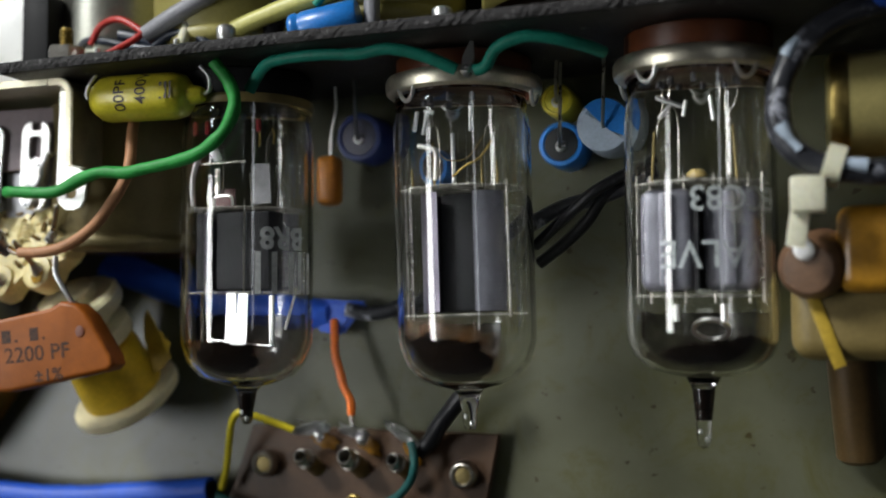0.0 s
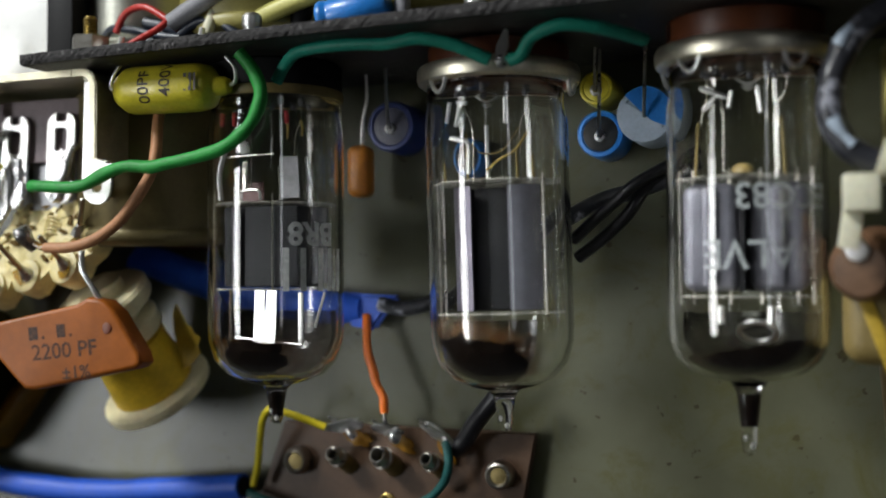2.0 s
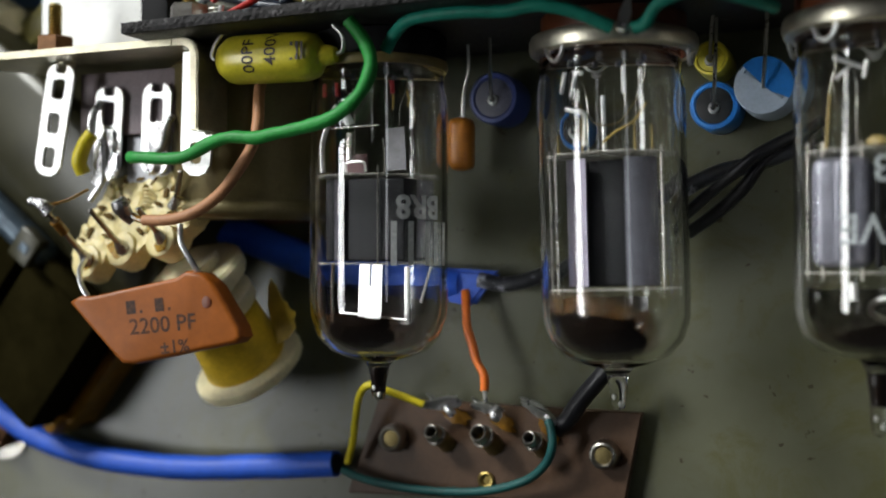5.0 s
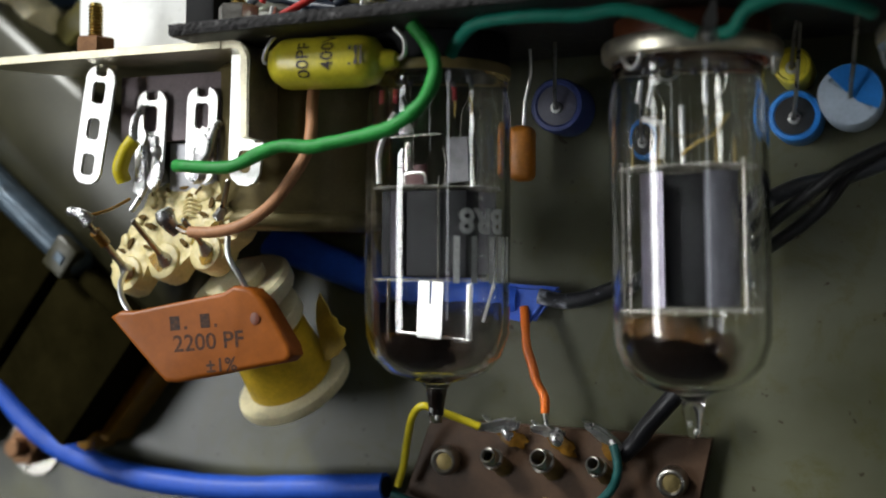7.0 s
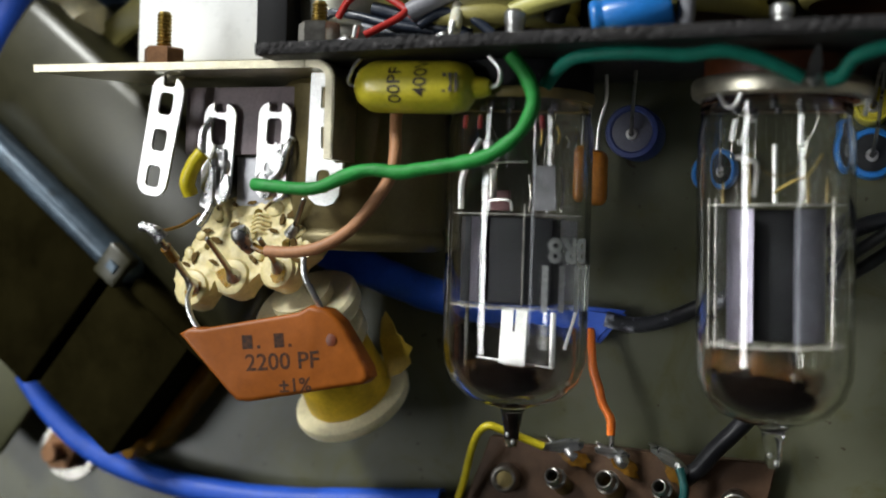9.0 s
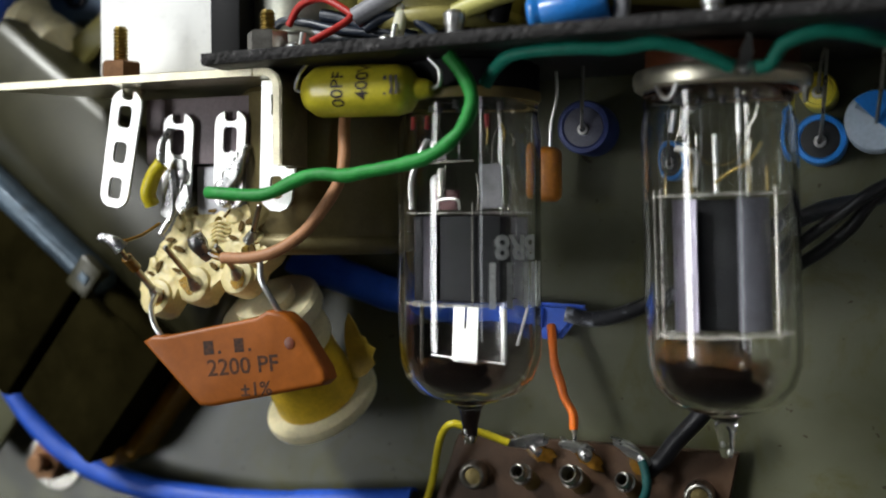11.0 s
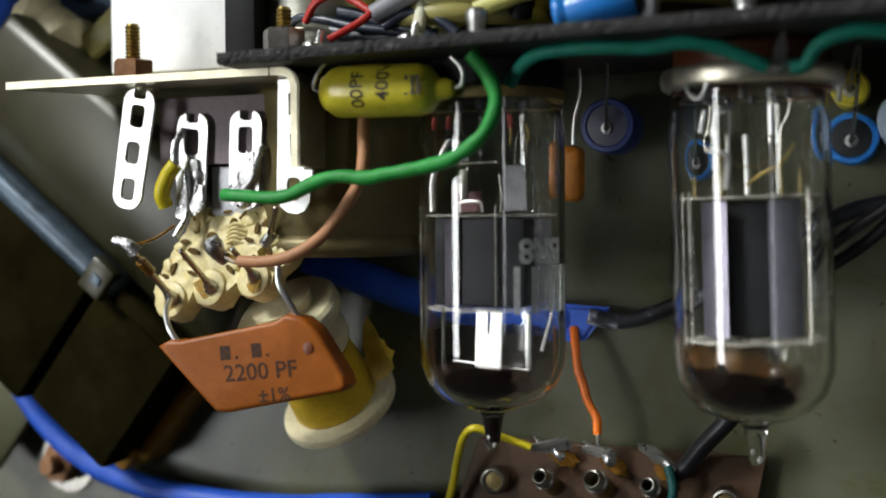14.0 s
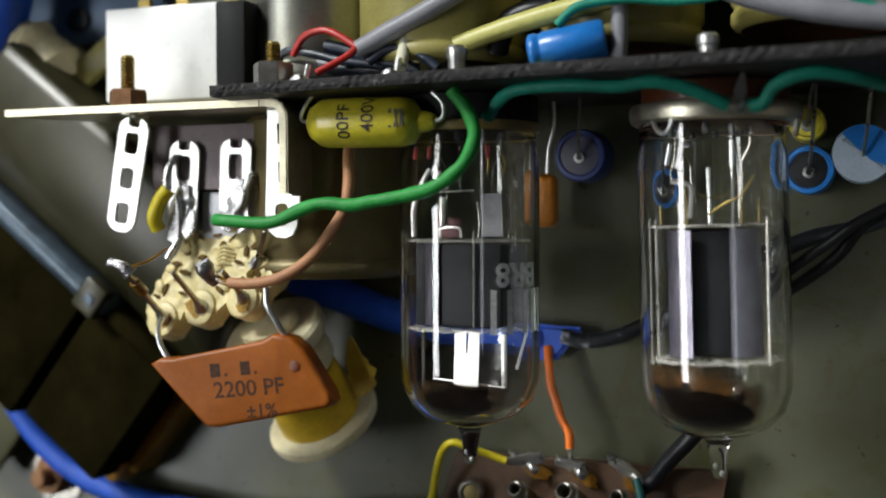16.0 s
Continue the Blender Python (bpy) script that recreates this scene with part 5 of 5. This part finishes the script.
end_on(50.4, 47.0, 7.2, 3.9, 9.4, BLUE_CAP, BLACK_RUBBER, "blue electrolytic capacitor, black sealed end outward")
end_on(58.4, 49.2, 11.0, 4.5, 9.2, PALE_BLUE, PALE_BLUE, "capacitor with half blue, half pale end face", split=True)
end_on(14.0, 50.0, 8.4, 4.4, 7.8, DEEP_BLUE, GREY_RESIN, "dark blue capacitor with grey resin end")
end_on(26.4, 43.6, 6.0, 3.2, 5.8, BLUE_CAP, BLACK_RUBBER, "blue electrolytic capacitor, black sealed end outward")
end_on(50.2, 54.2, 9.0, 2.8, 8.8, YELLOW_WAX, YELLOW_WAX, "small olive-yellow capacitor beside the blue one")
t = thing("capacitor", (12.0, 42, 2), "orange-brown moulded capacitor on one lead", "capacitor", "capacitors under the board")
part("body", box(bmesh.new(), (6.0, 38.0, 5.0), (9.9, 47.0, 9.6), 1.3, None, 3), ORANGE_BODY, t)
part("lead", sweep(bmesh.new(), [(8.2, 46.8, 7.4), (8.6, 51, 8), (9.8, 55, 9), (9.8, board_y(9) + 0.1, 9.4)], 0.3, 7, 5), TINNED, t)

# ---- can lying under the board, cans and parts beyond it ----


def can(name, x, y0, y1, z, r, material, label):
    t = thing(name, (x, (y0 + y1) / 2, z - r), label, "capacitor can")
    m, h = pose(x, y0, z, -90, 0, 0), y1 - y0
    part("body", lathe(bmesh.new(), [(r - 0.5, 3.0), (r - 0.5, 3.6), (r, 4.2), (r, h - 1), (r - 1, h), (0, h)], m, 56), material, t)
    part("crimp", lathe(bmesh.new(), [(r - 1.6, 0), (r - 0.6, 0.3), (r, 1.2), (r, 2.4), (r - 0.5, 3.0)], m, 56), material, t)
    part("end_disc", lathe(bmesh.new(), [(0, 0.5), (r - 2.2, 0.5), (r - 1.6, 0.02)], m, 40), BAKELITE, t, "dark end disc")
    return t


can("capacitor_can", -30.0, 29.5, 57.0, 14.0, 14.0, GOLD_CAN, "dull olive-gold can lying under the bracket")
can("capacitor_can", -33.5, 63.5, 118.0, 11.0, 11.0, ALUMINIUM, "dull grey aluminium can beyond the board")
can("capacitor_can", -8.0, 64.5, 118.0, 14.0, 14.0, OLIVE, "olive-yellow can beyond the board")
can("capacitor_can", 22.0, 66.0, 118.0, 13.0, 13.0, OLIVE, "olive-yellow can beyond the board")
can("capacitor_can", 52.0, 68.0, 118.0, 13.0, 13.0, OLIVE, "olive-yellow can beyond the board")

t = thing("relay", (-57, 68, 0), "white-fronted relay with black side standing beyond the bracket", "relay")
part("cover", box(bmesh.new(), (-69.6, 60.6, 2), (-45.4, 77.2, 22), 0.4), WHITE, t, "glossy white cover")
part("base", box(bmesh.new(), (-45.3, 61.6, 0), (-39.6, 76.6, 25), 0.5), BLACK_CASE, t, "black side block")
part("foot", box(bmesh.new(), (-67, 62, 0), (-46, 76, 1.9)), BLACK_CASE, t)
for x in (-66, -58, -48):
    part("terminal", box(bmesh.new(), (x, 77.2, 16), (x + 2.4, 79.6, 17)), BRASS, t)

wire("red_wire", [(-31.0, 66.8, 24), (-28.4, 69.6, 25), (-24.0, 70.2, 26), (-19.6, 68.0, 26.5), (-16.6, 65.6, 27)], 0.6, RED, "red insulated wire above the board", group="red wires")
wire("red_wire", [(-17.0, 67.6, 28), (-18.2, 65.8, 29), (-20.6, 64.2, 30), (-23.4, 62.6, 31)], 0.6, RED, "red insulated wire above the board", group="red wires")
wire("grey_cable", [(-17.4, 66.6, 27.5), (-12.0, 69.0, 28), (-5.0, 72.0, 28.5), (4.0, 76.4, 29), (14.0, 82.0, 29)], 1.6, GREY_PVC, "grey sheathed cable leaving above the board", "cable", "grey cables")
wire("grey_cable", [(33.0, 76.0, 27), (44.0, 70.4, 30), (56.0, 67.2, 31), (68.0, 65.6, 31), (78.0, 65.0, 30)], 2.0, GREY_PVC, "grey sheathed cable leaving above the board", "cable", "grey cables")
wire("grey_post_lead", [(24.4, 62.6, 28), (24.6, 66.0, 28), (24.6, 72.0, 28), (24.8, 80, 28)], 1.3, GREY_PVC, "grey upright lead beyond the board", "cable", "grey cables")
wire("pale_yellow_cable", [(-9.0, 64.4, 24), (-2.0, 66.6, 25), (8.0, 69.2, 26), (20.0, 71.6, 27), (34.0, 74.6, 27)], 1.6, PALE_YELLOW, "pale yellow sleeved cable above the board", "cable")
wire("navy_wire", [(-36.0, 64.6, 22), (-33.0, 67.6, 23), (-28.0, 67.0, 24), (-22.0, 65.4, 25), (-14.0, 64.0, 25)], 0.7, NAVY, "dark navy insulated wire above the board", group="navy wires")
wire("navy_wire", [(-25.0, 68.0, 24), (-20.0, 66.8, 24), (-14.0, 64.8, 25), (-8.0, 63.2, 25)], 1.1, NAVY, "dark navy insulated wire above the board", group="navy wires")
wire("navy_wire", [(-16.0, 64.6, 27), (-12.6, 66.4, 27), (-8.4, 66.0, 27), (-4.2, 63.0, 27)], 0.8, NAVY, "dark navy insulated wire above the board", group="navy wires")
wire("navy_wire", [(-38.0, 65.0, 18), (-30.0, 66.0, 19), (-22.0, 64.4, 20), (-10.0, 64.0, 21)], 1.4, NAVY, "dark navy insulated wire above the board", group="navy wires")
wire("cream_wire", [(-9.2, 78, 24), (-9.6, 72, 25), (-9.8, 67, 27), (-9.4, 62.8, 30)], 1.0, NYLON, "cream insulated wire down to the board")
wire("thin_teal_wire", [(15.6, 68.0, 30), (19.0, 70.6, 30), (26.0, 71.2, 30), (33.0, 70.4, 30), (40.0, 71.0, 30), (50.0, 74, 30)], 0.7, TEAL, "thin teal wire above the board", group="teal wires")
wire("thin_teal_wire", [(52.0, 73.4, 32), (57.0, 69.0, 32), (62.0, 66.6, 32), (70.0, 65.6, 32)], 0.7, TEAL, "thin teal wire above the board", group="teal wires")

t = thing("blue_capacitor", (15.5, 66, 20), "bright blue tubular capacitor lying on the board top", "capacitor")
part("case", lathe(bmesh.new(), [(0, 0), (2.6, 0), (3.0, 0.3), (3.2, 0.8), (3.2, 1.6), (2.95, 2.0), (2.95, 2.5), (3.2, 2.9), (3.2, 13.4), (2.8, 14), (0, 14)], frame_to((11.4, 64.0, 30), (23.4, 66.2, 28.5)) @ Matrix.Diagonal((0.88, 0.88, 0.82, 1)), 32), BLUE_CAP, t)
part("end_seal", lathe(bmesh.new(), [(2.2, -0.05), (1.6, -0.3), (0, -0.3)], frame_to((11.4, 64.0, 30), (23.4, 66.2, 28.5)) @ Matrix.Diagonal((0.88, 0.88, 0.82, 1)), 24), NAVY, t)
part("stand_off", box(bmesh.new(), (10.4, board_y(10) + 1.8, 30), (15.4, board_y(10) + 3.0, 32.4), 0.4), YELLOW, t)
t = thing("dark_grommet", (8, 70, 18), "dark rubber sleeve behind the blue capacitor", "sleeve")
part("sleeve", sweep(bmesh.new(), [(4.0, 66.0, 22), (5.6, 69.2, 24), (9.0, 71.0, 25), (14.0, 71.6, 25)], 2.0, 12, 6, 0.3), BLACK_PVC, t)


def post(x, z, h, r, label):
    y = board_y(x) + 1.7
    t = thing("solder_post", (x, y, z), label, "solder post", "posts on the board")
    part("stem", lathe(bmesh.new(), [(r * 0.85, 0), (r * 0.85, h * 0.55), (r, h * 0.62), (r, h * 0.9), (r * 0.7, h), (0, h)], pose(x, y, z, -90, 0, 0), 18), TINNED, t)


post(0.6, 32, 5.0, 1.6, "bright plated post standing on the board")
post(37.8, 32, 4.0, 1.6, "bright plated post standing on the board")
for x in (-25.0, -9.4):
    t = thing("solder_joint", (x, board_y(x) + 2, 30), "bright solder joint with amber flux on the board", "solder joint", "solder joints on the board")
    part("joint", sweep(bmesh.new(), [(x - 2.0, board_y(x) + 2.1, 32), (x - 0.4, board_y(x) + 3.0, 33), (x + 1.6, board_y(x) + 2.4, 33)], 0.9, 9, 5, 1.0), SOLDER, t)
    part("flux", lathe(bmesh.new(), [(1.7, 0), (1.4, 0.5), (0, 0.7)], pose(x - 0.8, board_y(x) + 1.75, 34, -90, 0, 0), 14), FLUX, t)
    part("wire_end", rod(bmesh.new(), (x, board_y(x) + 1.7, 32), (x + 0.3, board_y(x) + 5.6, 31), 0.5, seg=8), TINNED, t)

# ---- transformer lying askew ----
t = thing("transformer", (-85, 20, 0), "olive steel transformer with dark varnished core lying askew", "transformer")
a = radians(-38)
T = Matrix(((-math.cos(a), math.sin(a), 0, -61.5), (-math.sin(a), -math.cos(a), 0, 11.0), (0, 0, 1, 0), (0, 0, 0, 1)))
part("core_block", box(bmesh.new(), (0, 0.2, 0.5), (20.2, 26.5, 16), 0.9, T), CORE, t, "dark varnished core block")
part("core_block", box(bmesh.new(), (22.2, 0.2, 0.5), (62, 29, 16), 0.9, T), CORE, t, "dark varnished core block")
part("core_bed", box(bmesh.new(), (1, 2, 0), (61, 25, 11), 0, T), BLACK_CASE, t)
prof = [(-30, 0), (-30, 19.2), (-29.3, 20.2), (-27, 20.6), (-21, 20.5), (-16, 19.8), (-11, 18.3), (-7, 16.2), (-3.6, 13.4), (-1.4, 10), (-1.4, 0)]
bm = bmesh.new()
rings = [[bm.verts.new(T @ Vector((lx, ly * (1 - c * 0.03), h * (1 - c * 0.10)))) for ly, h in prof] for lx, c in ((-6, 1), (-5.2, 0.3), (-4, 0), (62, 0), (63.2, 0.3), (64, 1))]
for p0, p1 in zip(rings, rings[1:]):
    for k in range(len(prof)):
        j = (k + 1) % len(prof)
        bm.faces.new((p0[k], p0[j], p1[j], p1[k]))
bm.faces.new(rings[0])
bm.faces.new(rings[-1][::-1])
part("shroud", bm, SHROUD, t, "smooth olive steel end shroud")
# upper length has its bluish highlight painted in, lower length is left dark
part("rim", box(bmesh.new(), (16, -5.2, 13), (64, 0.0, 19.6), 2.4, T, 5), RIM, t, "rim with a bluish highlight in its colour")
part("rim", box(bmesh.new(), (-5, -3.8, 11), (15.8, 0.0, 17.8), 1.4, T, 4), CORE, t)
part("rim_clip", box(bmesh.new(), (16.8, -6.0, 17), (22.4, 0.6, 20.1), 0.7, T), SHROUD, t, "small olive clip")
part("clip_spot", box(bmesh.new(), (18.2, -3.6, 20.1), (20.4, -1.8, 20.4), 0.15, T), RIM, t)
part("varnish_seam", box(bmesh.new(), (-3.0, 3.0, 0), (-0.2, 24.5, 8), 0.9, T), RESIN, t, "amber varnish run")
part("varnish_drip", box(bmesh.new(), (-1.2, 23.6, 0), (2.8, 28.6, 9.5), 1.4, T), RESIN, t, "amber varnish drip")
part("foot", box(bmesh.new(), (22.6, 29.4, 5), (66, 50, 7), 0.8, T), FOOT, t, "pale olive mounting foot")
part("foot_post", box(bmesh.new(), (40, 30, 0), (60, 46, 5), 0.4, T), FOOT, t)
t = thing("chassis_bolt", (-97, -11, 0), "rusty bolt and washer in the chassis plate", "bolt")
part("washer", lathe(bmesh.new(), [(2.6, 0), (6.2, 0), (6.2, 0.9), (2.6, 1.0)], pose(-97.4, -12.6, 0), 28, True), STEEL, t, "dull plated washer")
part("nut", lathe(bmesh.new(), [(0, 0.9), (3.8, 0.9), (4.0, 1.3), (4.0, 4.2), (3.6, 4.6), (1.8, 4.6)], pose(-97.4, -12.6, 0), 6), COPPER_NUT, t, smooth=False)
part("shank", rod(bmesh.new(), (-97.4, -12.6, 0.5), (-97.4, -12.6, 7.5), 1.9, seg=16, edge=0.4), COPPER_NUT, t)

# ---- far corner: blurred hardware behind the transformer ----
single("side_panel", box(bmesh.new(), (-150, 88, 0), (-70, 92, 34), 0.8), SLATE, "slate blue painted metal side panel", "metal panel")
single("slate_plate", box(bmesh.new(), (-112, 75, 0), (-70, 87.8, 3), 0.5), SLATE, "slate blue painted plate on the chassis", "metal plate")
single("panel_grommet", lathe(bmesh.new(), [(1.2, -0.6), (2.4, -0.6), (2.4, 0.5), (1.2, 0.5)], pose(-89.4, 79.6, 3.4), 20, True), BLACK_RUBBER, "black grommet in the side panel", "grommet")
wire("royal_blue_cable", [(-110, 62, 13), (-104, 70, 13), (-99.4, 78, 13), (-97, 90, 13)], 4.4, BLUE, "thick royal blue cable behind the transformer", "cable")
t = thing("cream_connector", (-92, 72, 0), "lumpy cream connector block behind the transformer", "connector")
part("block", sweep(bmesh.new(), [(-99.5, 74.0, 10), (-95, 74.4, 11), (-90, 71.6, 11), (-86.8, 67.0, 10)], 3.8, 14, 6, 0.8), CREAM, t)
part("stem", rod(bmesh.new(), (-93, 72, 0), (-93, 72, 9), 3.2, seg=14), CREAM, t)
single("olive_strap", box(bmesh.new(), (-14, -2.6, 4), (16, 2.6, 6), 0.4, pose(-83, 68.5, 4, 0, 0, 36)), OLIVE, "olive metal strap across the chassis corner", "strap")

# ---- loom and hardware at the far end of the valve row ----
t = thing("black_loom", (95, 45, 10), "scuffed black cable loom bent beside the valve", "cable")
part("sheath", sweep(bmesh.new(), [(108, 59.5, 30), (101, 59.8, 32), (95.6, 58.4, 33.5), (90.4, 55.0, 34), (87.4, 50.0, 34), (86.8, 45.0, 34), (88.2, 41.0, 34), (92.0, 38.2, 34), (98.0, 37.0, 34), (112, 36.6, 33)], 1.75, 14, 8, 0.12), SCUFFED, t)
for k, p in enumerate((((89.6, 55.2, 35.2), (88.0, 53.0, 35.4)), ((87.2, 43.6, 35.4), (89.6, 40.2, 35.4)), ((93.4, 38.6, 35.4), (98.0, 37.6, 35.4)))):
    part("worn_patch", sweep(bmesh.new(), [p[0], tuple((Vector(p[0]) + Vector(p[1])) / 2 + Vector((-0.2, 0, 0.2))), p[1]], 0.9, 9, 5, 0.6), PALE_BLUE, t, "pale worn patch of tape")
t = thing("cable_tie", (94, 36, 28), "cream nylon cable tie round the black loom", "cable tie")
part("strap", lathe(bmesh.new(), [(2.5, -1.2), (2.9, -1.2), (2.9, 1.2), (2.5, 1.2)], frame_to((93.8, 38.0, 34), (96.4, 37.2, 34)), 28, True), NYLON, t)
part("head", box(bmesh.new(), (88.2, 31.6, 33.4), (92.8, 36.4, 38.2), 0.5, None), NYLON, t)
part("tail", box(bmesh.new(), (-1.3, -4.6, -0.5), (1.3, 1.0, 0.5), 0.2, pose(89.4, 31.6, 35.6, 0, 0, -8)), NYLON, t)
t = thing("control_spindle", (93, 26, 20), "brown moulded control spindle with a pale screw head", "spindle")
part("cap", lathe(bmesh.new(), [(0, 0), (4.0, 0), (4.6, 0.6), (4.8, 6), (4.4, 8.6), (3.4, 9.6), (0, 9.8)], pose(92.4, 26.0, 22, 10, -14, 0), 28), UMBER, t)
part("screw_head", lathe(bmesh.new(), [(1.6, 0), (1.5, 0.5), (0, 0.7)], pose(89.8, 27.0, 31.9, 10, -14, 0), 16), TINNED, t)
part("stem", rod(bmesh.new(), (93.5, 26, 14), (92.4, 26.0, 22.5), 3.2, seg=16), UMBER, t)
bm = bmesh.new()
lathe(bm, [(0, 0), (6.6, 0), (7.4, 0.8), (7.4, 30), (0, 30)], frame_to((93.0, 47.6, 24), (126, 47.6, 24)), 36)
t = thing("gold_can", (110, 47.6, 16), "gold lacquered cylinder beside the loom", "capacitor can")
part("body", bm, LACQUER, t)
part("end_rim", lathe(bmesh.new(), [(7.5, 0.6), (7.7, 1.0), (7.7, 2.6), (7.5, 3.0)], frame_to((93.0, 47.6, 24), (126, 47.6, 24)), 36, True), BRASS, t)
t = thing("ochre_block", (102, 16, 0), "ochre card-wrapped coil block with yellow stripe", "coil block")
part("block", box(bmesh.new(), (87.6, 11.6, 10), (118, 24.6, 27), 3.0, None, 4), OCHRE, t)
part("stripe", box(bmesh.new(), (-0.9, -5.6, 0), (0.9, 5.6, 0.3), 0.1, pose(92.2, 16.0, 27.0, 0, 0, 20)), TAPE, t, "yellow stripe")
part("top_block", box(bmesh.new(), (94, 21, 24), (118, 33, 31), 2.0, None, 3), RESIN, t)
part("support", box(bmesh.new(), (95, 14, 0), (114, 24, 10.5), 0.8), UMBER, t)
single("brown_rod", rod(bmesh.new(), (96.8, -4.6, 4.0), (95.4, 14.0, 8), 3.6, 3.6, 24, 0.8), ROD, "brown turned rod lying on the chassis plate", "rod")
single("blue_plug", box(bmesh.new(), (99, 59, 28), (108, 68, 38), 1.8, None, 3), BLUE, "blue moulded plug at the end of the loom", "plug")
